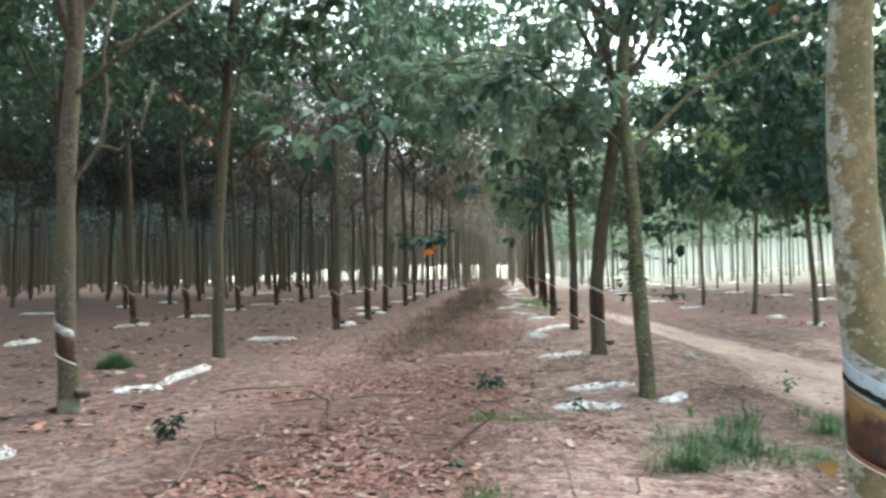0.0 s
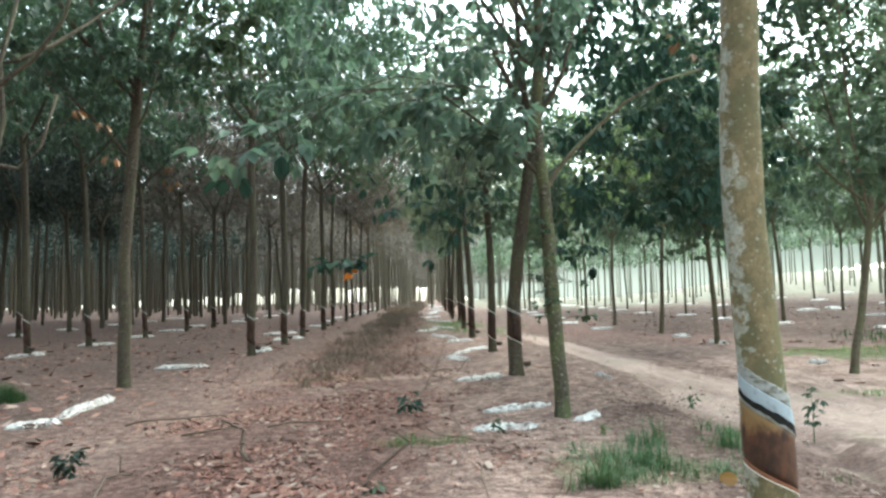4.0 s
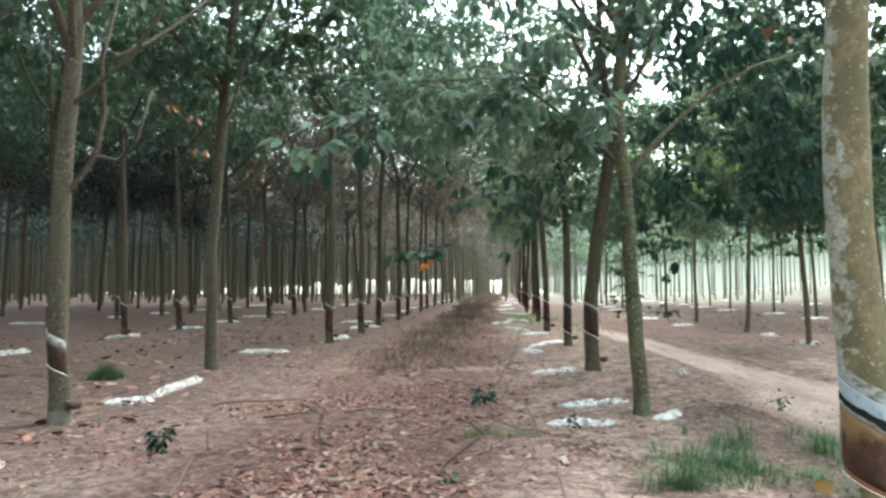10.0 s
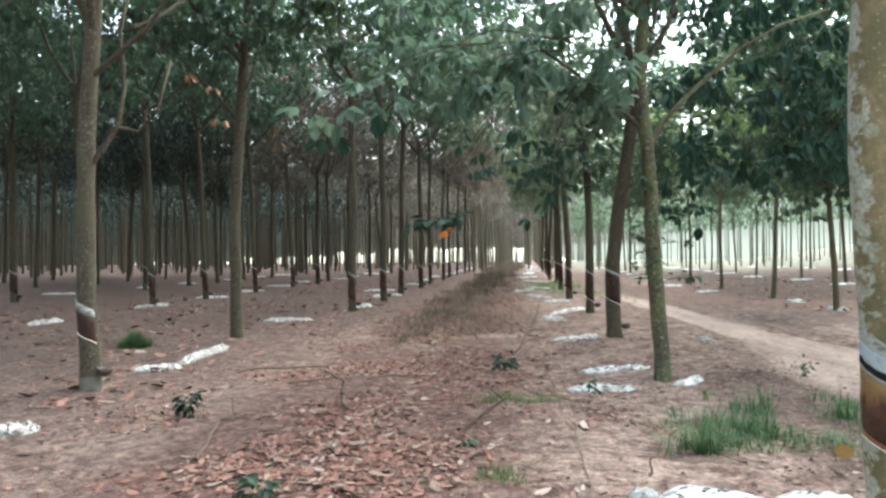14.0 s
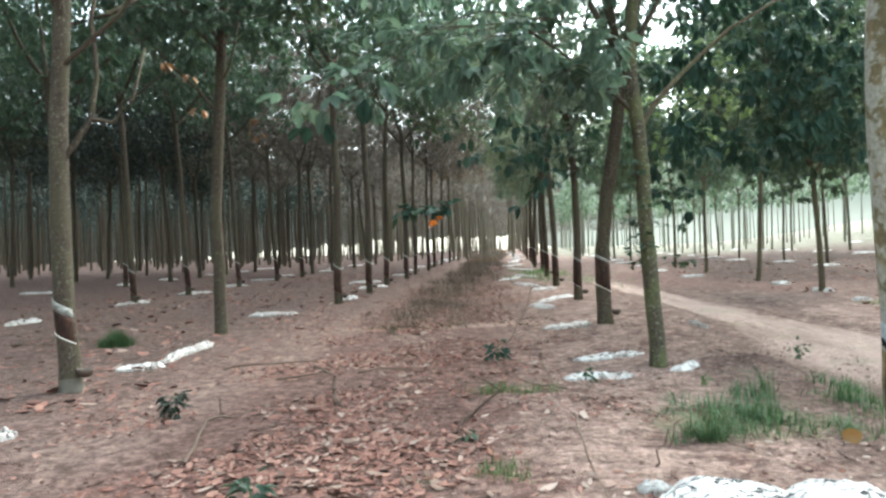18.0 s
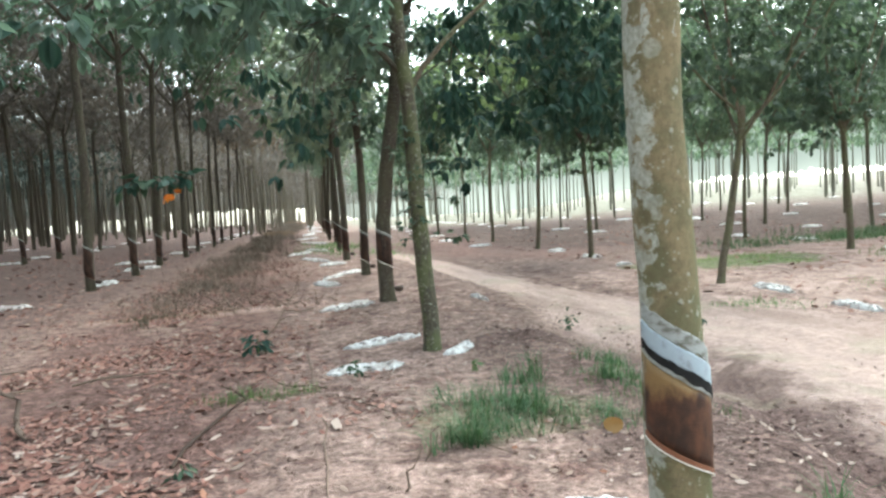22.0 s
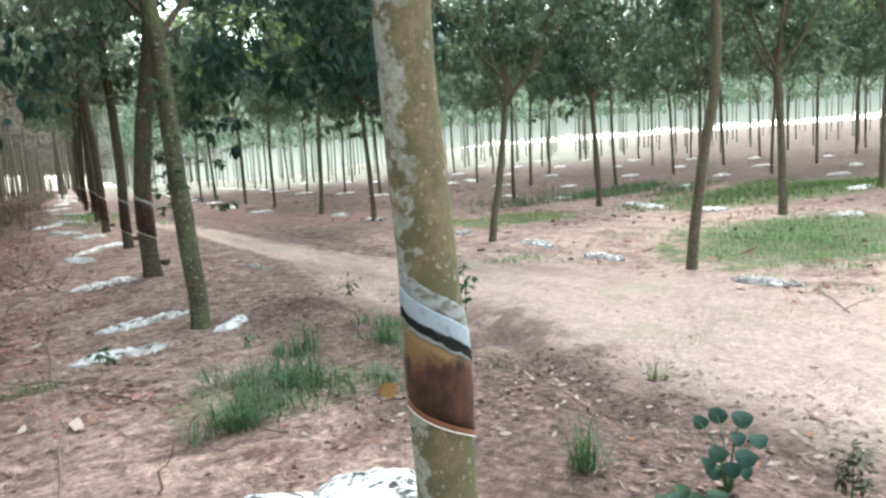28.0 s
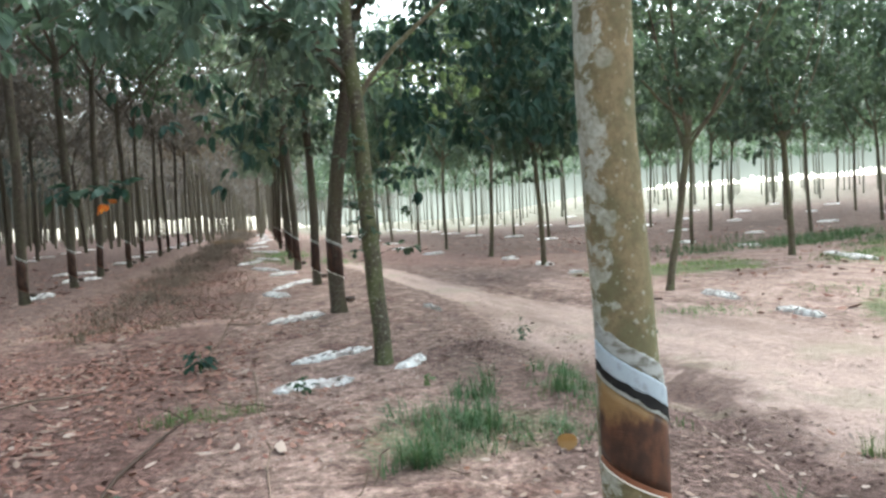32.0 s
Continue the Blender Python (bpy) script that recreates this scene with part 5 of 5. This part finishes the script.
# ---- fallen leaves, clods, twigs ----
def scatter_leaves(name, spots, size, mat, seed, label):
    rng = np.random.default_rng(seed)
    n = len(spots)
    z = np.array([ground(x, y) for x, y in spots])
    c = np.column_stack([spots, z + 0.008])
    az = rng.uniform(0, 2 * np.pi, n)
    tilt = rng.normal(0, 0.22, n)
    d = np.stack([np.cos(az) * np.cos(tilt), np.sin(az) * np.cos(tilt), np.sin(tilt)], 1)
    s = np.stack([-np.sin(az), np.cos(az), rng.normal(0, 0.4, n)], 1)
    L = size * (0.35 + 1.25 * rng.uniform(0, 1, n) ** 1.7)[:, None]
    W = L * rng.uniform(0.2, 0.46, n)[:, None]
    lift = np.array([0, 0, 1.0]) * (L * rng.uniform(0.0, 0.16, n)[:, None])
    a, t = c - d * L / 2 + lift * 0.8, c + d * L / 2 + lift
    l1, r1 = c - d * L * 0.17 + s * W / 2 + lift * 0.6, c - d * L * 0.17 - s * W / 2 + lift * 0.4
    l2, r2 = c + d * L * 0.2 + s * W * 0.42 + lift * 0.5, c + d * L * 0.2 - s * W * 0.42 + lift * 0.6
    v = np.stack([a, l1, l2, t, r2, r1], 1).reshape(-1, 3)
    low = np.repeat(z, 6) + 0.003
    v[:, 2] = np.maximum(v[:, 2], low)
    k = np.arange(n)[:, None] * 6
    ob = leaf_object(name, v, np.concatenate([k + [0, 1, 2, 3], k + [0, 3, 4, 5]]), mat)
    return tagged(ob, label, "leaf litter", kind="stuff")


rng = np.random.default_rng(21)


def lane_spots(n, x0, x1, y0, y1, keep):
    out = []
    while len(out) < n:
        y = y0 + (y1 - y0) * rng.uniform() ** 1.5
        x = rng.uniform(x0, x1) + 0.085 * y
        if rng.uniform() < keep(x - 0.085 * y, y, noise.noise((x * 0.8, y * 0.8, 2))):
            out.append((x, y))
    return np.array(out)


scatter_leaves("leaf_litter", lane_spots(24000, -4.2, 1.2, 2.2, 22, lambda r, y, n: math.exp(-((r + 1.2) / 1.5) ** 2) * (0.45 + 1.7 * n)), 0.058, LITTER, 1, "red-brown fallen leaves lying thick in the lane")
scatter_leaves("leaf_litter", lane_spots(5000, 0.4, 4.2, 2.0, 12, lambda r, y, n: 0.35 + 0.8 * n), 0.047, LITTER_PALE, 2, "scattered dry leaves on bare soil")
scatter_leaves("leaf_litter", lane_spots(1000, -3.6, 1.0, 2.2, 14, lambda r, y, n: math.exp(-((r + 1.1) / 1.5) ** 2) * (0.5 + 1.2 * n)), 0.095, LITTER_PALE, 8, "large curled tan leaves among the red-brown litter")
scatter_leaves("leaf_litter", lane_spots(700, 3.0, 9.0, 1.5, 22, lambda r, y, n: 0.15 + 0.7 * n), 0.05, LITTER_PALE, 3, "sparse dry leaves along the track")
scatter_leaves("leaf_litter", lane_spots(3500, -13, -3.6, 6, 34, lambda r, y, n: 0.35 + 0.7 * n), 0.13, LITTER, 4, "fallen leaves between the shaded rows")
scatter_leaves("leaf_litter", lane_spots(2600, 6.5, 22, 4, 34, lambda r, y, n: 0.3 + 0.8 * n), 0.15, LITTER, 5, "dry leaves over the open field soil")


def clods(name, spots, size, seed, label):
    rng = np.random.default_rng(seed)
    o = np.array([(1, 0, 0), (0, 1, 0), (-1, 0, 0), (0, -1, 0), (0, 0, 0.8), (0, 0, -0.5)], float)
    f = np.array([(0, 1, 4), (1, 2, 4), (2, 3, 4), (3, 0, 4), (1, 0, 5), (2, 1, 5), (3, 2, 5), (0, 3, 5)])
    vs, fs = [], []
    for i, (x, y) in enumerate(spots):
        s = size * rng.uniform(0.2, 1.2) ** 2.2
        vs.append(o * s * rng.uniform(0.6, 1.3, (6, 3)) + (x, y, ground(x, y) + s * 0.15))
        fs.append(f + 6 * i)
    return tagged(leaf_object(name, np.concatenate(vs), np.concatenate(fs), SOIL), label, "soil", kind="stuff")


clods("soil_clods", lane_spots(1500, 1.8, 4.3, 1.5, 9, lambda r, y, n: 0.3 + 0.8 * n), 0.015, 6, "small clods of dry pinkish soil")
clods("soil_clods", lane_spots(4500, -4, 2.2, 2.2, 12, lambda r, y, n: 0.3 + 0.6 * n), 0.016, 7, "crumbs of soil among the leaves")


def stick(points, r, mat=TWIG, label="thin dry fallen branch on the soil", shoots=0, seed=0):
    """A dry branch through points of x, y and height over the soil, with side shoots."""
    rng = np.random.default_rng(seed)
    pts = [Vector((x, y, ground(x, y) + h)) for x, y, h in points]
    o = pts[0].copy()
    line = []
    for a, b in zip(pts, pts[1:]):
        for u in (0, 0.33, 0.66):
            line.append(a.lerp(b, u) - o + Vector(rng.normal(0, 0.018, 3)) * (1 if u else 0))
    line.append(pts[-1] - o)
    e = tagged(new("dry_branch"), label, "branch", "dry branches")
    e.location = o
    v, f = tube(line, [r * (1 - 0.55 * i / len(line)) for i in range(len(line))], 6, 0.1)
    mesh_object("stem", v, f, mat, e)
    for i in range(shoots):
        p = line[int(rng.integers(1, len(line) - 1))]
        d = Vector((rng.normal(0, 1), rng.normal(0, 1), abs(rng.normal(0.3, 0.5)))).normalized() * rng.uniform(0.12, 0.35)
        v, f = tube([p, p + d * 0.5 + Vector((0, 0, 0.02)), p + d], [r * 0.5, r * 0.4, r * 0.2], 4)
        mesh_object("shoot", v, f, mat, e)
    return e


stick([(0.08, 4.95, 0.01), (0.3, 5.6, 0.03), (0.56, 6.4, 0.02)], 0.013, DARKWOOD, "straight dark fallen branch on the soil", 1, 1)
stick([(0.68, 8.2, 0.0), (0.85, 8.45, 0.25), (1.02, 8.7, 0.5), (1.2, 8.9, 0.85)], 0.010, label="bare dry shoot leaning up from the soil", shoots=6, seed=2)
stick([(0.9, 8.6, 0.35), (1.25, 8.9, 0.3), (1.5, 9.1, 0.55)], 0.008, label="bare dry shoot leaning up from the soil", shoots=3, seed=3)
stick([(-0.9, 5.85, 0.0), (-0.98, 6.0, 0.12), (-1.02, 6.1, 0.24), (-1.18, 6.2, 0.3)], 0.022, DEADWOOD, "short pale bent dead stump", 1, 4)
stick([(-1.75, 7.0, 0.02), (-1.2, 7.2, 0.04)], 0.014, DEADWOOD, "pale dead stick among the leaves", 0, 5)
stick([(-0.95, 7.3, 0.02), (-0.3, 7.5, 0.03)], 0.012, DEADWOOD, "pale dead stick among the leaves", 0, 6)
stick([(-1.63, 4.35, 0.01), (-1.72, 4.8, 0.05), (-1.87, 5.38, 0.03), (-1.6, 5.7, 0.02)], 0.016, DEADWOOD, "curved dead branch among the leaves", 1, 7)
stick([(1.22, 4.06, 0.0), (1.27, 4.1, 0.1), (1.33, 4.16, 0.2)], 0.007, seed=8, label="short upright dry stem")
stick([(1.41, 4.42, 0.0), (1.44, 4.4, 0.1), (1.52, 4.44, 0.2)], 0.006, seed=9, label="short upright dry stem")
stick([(1.07, 7.6, 0.01), (1.0, 6.4, 0.012), (0.98, 5.2, 0.012), (0.86, 4.2, 0.012), (0.8, 3.3, 0.01)], 0.008, seed=10, label="long thin root running over the soil")
stick([(7.45, 4.3, 0.01), (7.0, 3.94, 0.015), (6.7, 3.7, 0.01)], 0.008, seed=11, shoots=1)
stick([(0.34, 11.3, 0.0), (0.15, 11.9, 0.25), (-0.1, 12.6, 0.7)], 0.014, shoots=7, seed=12, label="bare brown brush standing in the lane")
stick([(-2.1, 11.0, 0.0), (-1.95, 11.2, 0.3), (-1.85, 11.3, 0.6)], 0.006, shoots=2, seed=13, label="thin bare upright shoot")
stick([(-2.6, 7.9, 0.01), (-2.1, 8.1, 0.04), (-1.6, 8.4, 0.02)], 0.014, DEADWOOD, "pale dead stick among the leaves", 1, 14)
stick([(1.1, 6.2, 0.01), (0.75, 6.35, 0.05), (0.55, 6.7, 0.1)], 0.007, shoots=2, seed=15)
stick([(1.2, 5.9, 0.01), (1.7, 4.7, 0.015), (1.9, 4.3, 0.01)], 0.005, seed=16, label="thin root running over the soil")
for i, (x, y) in enumerate(((0.2, 13.0), (-0.5, 13.6), (0.6, 14.2), (-0.2, 15.3), (0.5, 16.4), (-0.9, 16.0), (0.9, 17.8), (-0.3, 18.6))):
    stick([(x, y, 0.0), (x + 0.1, y + 0.2, 0.25), (x - 0.1, y + 0.3, 0.5)], 0.008, shoots=7, seed=20 + i, label="bare brown brush standing in the lane")

parts = []
brng = np.random.default_rng(31)
for i in range(1000):
    y = 11.5 + 26 * brng.uniform() ** 1.3
    x = -1.2 + brng.normal(0, 0.75) + 0.085 * y
    z = ground(x, y)
    d = Vector((brng.normal(0, 1), brng.normal(0, 1), brng.uniform(0.1, 1.1))).normalized() * brng.uniform(0.15, 0.5)
    p = Vector((x, y, z))
    parts.append(tube([p, p + d * 0.55 + Vector((0, 0, 0.03)), p + d], [0.006, 0.005, 0.002], 3, cap=False))
v, f = merged(parts)
tagged(mesh_object("dry_brush", v, f, TWIG), "tangled dry brown brush along the lane", "brush", kind="stuff")


# ---- grass and weeds ----
def grass(cx, cy, rx, ry, n, height, mat, seed, label, clump=9, width=0.0022, spread=0.35):
    rng = np.random.default_rng(seed)
    tufts = np.column_stack([rng.normal(0, 0.5, clump) * rx + cx, rng.normal(0, 0.5, clump) * ry + cy])
    which = (clump * rng.uniform(0, 1, n) ** 1.7).astype(int)
    pick = tufts[which] + rng.normal(0, 1, (n, 2)) * (rx * 0.13 + 0.015, ry * 0.13 + 0.015)
    z = np.array([ground(x, y) for x, y in pick])
    base = np.column_stack([pick, z - 0.01])
    az, lean = rng.uniform(0, 2 * np.pi, n), np.abs(rng.normal(spread, 0.4, n))
    h = height * rng.uniform(0.35, 1.15, n) * rng.uniform(0.5, 1.35, clump)[which]
    out = np.stack([np.cos(az), np.sin(az), 0 * az], 1)
    s = np.stack([-np.sin(az), np.cos(az), 0 * az], 1) * width * rng.uniform(0.7, 1.4, n)[:, None]
    up = np.array([0, 0, 1.0])
    m1 = base + up * (h * 0.55)[:, None] + out * (h * lean * 0.3)[:, None]
    tip = base + up * (h * (1 - 0.35 * np.minimum(lean, 1.5)))[:, None] + out * (h * lean)[:, None]
    v = np.stack([base - s, base + s, m1 + s * 0.8, tip, m1 - s * 0.8], 1).reshape(-1, 3)
    k = np.arange(n)[:, None] * 5
    ob = leaf_object("grass_patch", v, np.concatenate([k + [0, 1, 2], k + [0, 2, 4], k + [4, 2, 3]]), mat)
    return tagged(ob, label, "grass", kind="stuff")


GREEN = "patch of green grass on bare soil"
TUFT = "uneven tuft of long green grass by the tree"
grass(2.2, 5.05, 0.44, 0.40, 330, 0.29, GRASS, 1, TUFT, 11, 0.0034, 0.8)
grass(2.3, 4.65, 0.45, 0.24, 240, 0.18, GRASS, 22, TUFT, 10, 0.003, 1.1)
grass(2.5, 5.7, 0.16, 0.14, 120, 0.26, GRASS, 24, TUFT, 4, 0.0034, 0.7)
grass(1.72, 4.62, 0.16, 0.2, 230, 0.27, GRASS, 2, TUFT, 6, 0.0032, 1.0)
grass(1.95, 5.2, 0.3, 0.3, 170, 0.2, GRASS, 21, TUFT, 9, 0.003, 1.2)
grass(2.75, 4.7, 0.28, 0.3, 220, 0.15, GRASS, 3, GREEN, 12, 0.0026, 0.9)
grass(3.25, 5.5, 0.22, 0.28, 260, 0.2, GRASS, 4, GREEN, 7, 0.003, 0.8)
grass(3.55, 6.1, 0.22, 0.25, 220, 0.17, GRASS, 23, GREEN, 7, 0.0026, 0.8)
grass(0.62, 6.2, 0.42, 0.22, 500, 0.10, GRASS, 5, "low dark grass in the lane", 16)
grass(0.2, 3.98, 0.24, 0.18, 300, 0.09, GRASS, 6, "low dark grass in the lane", 10)
grass(-5.0, 10.2, 0.35, 0.25, 1400, 0.26, GRASS, 7, "dense dark grass tuft between the rows", 6)
grass(-0.35, 11.5, 0.8, 0.3, 600, 0.12, GRASS_DRY, 8, "low weeds across the lane", 20)
grass(-6.3, 10.6, 0.9, 0.5, 400, 0.12, GRASS_DRY, 9, "thin grass between the rows", 8)
grass(2.73, 3.0, 0.09, 0.09, 75, 0.32, GRASS, 10, "small grass tuft on the bank", 3, 0.003, 0.6)
grass(4.19, 3.78, 0.07, 0.05, 40, 0.16, GRASS, 11, "small grass tuft on the track", 2)
grass(3.2, 5.0, 0.3, 0.5, 300, 0.12, GRASS, 12, "thin grass on the bank", 8)
grass(10.9, 6.2, 2.4, 1.7, 9000, 0.11, GRASS_PALE, 13, "bright green grass across the open field", 130, 0.004, 0.8)
grass(9.9, 5.2, 1.3, 0.9, 1200, 0.12, GRASS_PALE, 14, "bright green grass across the open field", 30, 0.004)
grass(10.6, 12.4, 1.6, 1.2, 1300, 0.10, GRASS_PALE, 15, "pale grass between the field trees", 36, 0.0045)
grass(18.5, 10.5, 5.0, 2.2, 7000, 0.16, GRASS, 16, "long dark grass behind the field trees", 60, 0.007)
grass(17.5, 15.5, 4.0, 1.6, 3000, 0.26, GRASS, 17, "long dark grass behind the field trees", 40, 0.007)
grass(5.6, 4.2, 1.0, 0.5, 400, 0.035, GRASS_PALE, 18, "sparse short grass on the track", 20)
grass(4.2, 27.0, 2.0, 6.0, 1200, 0.2, GRASS_PALE, 19, "pale grass past the track", 30, 0.007)
grass(-0.75, 12.5, 0.7, 2.0, 500, 0.14, GRASS_DRY, 29, "weedy strip along the middle of the lane", 26, 0.004, 0.6)
# Dry brush that stands in the middle of the lane and widens towards its end.
for i in range(12):
    y = 15.5 + i * 4.0 + 0.25 * i * i
    grass(-1.75 + 0.05 * min(i, 8) + 0.085 * y, y, 0.75 + 0.09 * i, 2.0 + 0.25 * i, 800 + 120 * i, 0.20 + 0.028 * i, BRUSH, 30 + i, "strip of dry brown brush along the lane", 40, 0.006 + 0.0006 * i, 0.5)


def weed(x, y, h, n, size, mat, seed, label, droop=0.1, lobes=1, lean=(0, 0), wide=0.42):
    """A small plant: stem and leaves on stalks."""
    rng = np.random.default_rng(seed)
    t = thing("weed", x, y, label=label, category="plant", group="weeds")
    top = Vector((lean[0], lean[1], h))
    v, f = tube([(0, 0, -0.02), top * 0.5 + Vector((0.01, 0, 0)), top], [0.005, 0.004, 0.002], 5)
    mesh_object("stem", v, f, GRASS, t)
    at = [tuple(top * u + Vector(rng.normal(0, 0.02, 3)) * (1 + h)) for u in np.linspace(0.35, 1.0, n)]
    v, f = leaves(at, 2, size, rng, droop, lobes, True, size * 0.8)
    leaf_object("leaves", v, f, mat, t)
    return t


weed(0.6, 7.95, 0.20, 8, 0.11, LEAF_DARK, 1, "small dark-leaved seedling beside a dry shoot", 0.2, 3)
weed(-2.21, 5.6, 0.20, 13, 0.085, LEAF_DEEP, 2, "bushy dark green seedling in the lane", 0.1, 3)
weed(4.18, 8.1, 0.15, 16, 0.075, LEAF_FIELD, 3, "low spreading green seedling by the track", -0.1, 1)
weed(4.63, 6.42, 0.55, 9, 0.075, LEAF, 4, "thin upright sapling with narrow leaves", 0.1, 3)
weed(1.36, 6.48, 0.15, 7, 0.06, LEAF_DARK, 5, "small green weed in front of plastic", 0.0, 3)
weed(-1.0, 3.62, 0.12, 7, 0.09, LEAF, 6, "low grey-green weed among fallen leaves", 0.1, 3)
weed(0.15, 4.75, 0.08, 4, 0.08, LEAF, 7, "low grey-green weed among fallen leaves", 0.1, 2)
weed(3.41, 2.28, 0.22, 30, 0.045, GRASS_DRY, 8, "feathery olive weed on the bank", 0.0, 3)
weed(2.3, 6.2, 0.10, 4, 0.07, GRASS, 10, "tiny green weed on bare soil", 0.0, 2)


def round_leaf_plant(x, y, stalks, seed):
    """A plant of round, thick leaves on bent stalks. stalks: rows of x, y, height and leaf radius."""
    rng = np.random.default_rng(seed)
    t = thing("weed", x, y, label="broad round-leaved green plant on the bank", category="plant", group="weeds")
    for dx, dy, h, r in stalks:
        v, f = tube([(0, 0, -0.02), (dx * 0.4, dy * 0.4, h * 0.7), (dx, dy, h)], [0.004, 0.003, 0.0025], 5)
        mesh_object("stalk", v, f, GRASS, t)
        tilt = Matrix.Rotation(rng.uniform(-1.1, 0.0), 3, "Z") @ Matrix.Rotation(rng.uniform(0.5, 1.2), 3, "X")
        verts = [Vector((0, 0, 0))] + [Vector((math.cos(a) * r * (1.12 if abs(a) < 0.4 else 1), math.sin(a) * r * 0.92, 0.012 * math.cos(2 * a))) for a in np.linspace(-math.pi, math.pi, 15)[:-1]]
        verts = [tilt @ p + Vector((dx, dy, h)) for p in verts]
        mesh_object("leaf", verts, [(0, 1 + i, 1 + (i + 1) % 14) for i in range(14)], LEAF_DARK, t)


def facing(spots, r):
    """Stalk rows of a plant that fans out across the bank: places along the bank and heights."""
    return [(0.81 * u + 0.05 * math.sin(9 * u + 30 * h), -0.59 * u + 0.05 * math.cos(20 * h), h, r * (0.85 + 0.3 * ((i * 7) % 5) / 5)) for i, (u, h) in enumerate(spots)]


round_leaf_plant(2.95, 2.52, facing(((-0.10, 0.27), (-0.02, 0.29), (0.08, 0.28), (0.01, 0.22), (0.07, 0.21), (-0.11, 0.15), (-0.05, 0.19), (0.04, 0.17), (-0.01, 0.12), (-0.08, 0.08), (0.05, 0.09)), 0.036), 1)
round_leaf_plant(2.62, 2.48, facing(((-0.12, 0.10), (-0.05, 0.14), (0.03, 0.12), (0.09, 0.15), (-0.09, 0.05), (0.0, 0.06), (0.07, 0.07), (0.13, 0.10), (-0.02, 0.17)), 0.036), 2)

# A withered round orange leaf that stands in the grass.
verts, faces = [], []
for i in range(7):
    for j in range(13):
        r, a = 0.045 * i / 6, 2 * math.pi * j / 12
        verts.append((r * math.cos(a) * 1.15, 0.012 * (i / 6) ** 2 * math.cos(2 * a) - 0.25 * r, 0.045 + r * math.sin(a)))
for i in range(6):
    for j in range(12):
        faces.append((i * 13 + j, i * 13 + j + 1, (i + 1) * 13 + j + 1, (i + 1) * 13 + j))
ob = mesh_object("fallen_leaf", verts, faces, LEAF_GOLD)
ob.matrix_world = pose(2.54, 4.38, ground(2.54, 4.38), 0, 0, -30) @ Matrix.Scale(1.1, 4)
tagged(ob, "curled golden-orange withered leaf standing in the grass", "leaf")
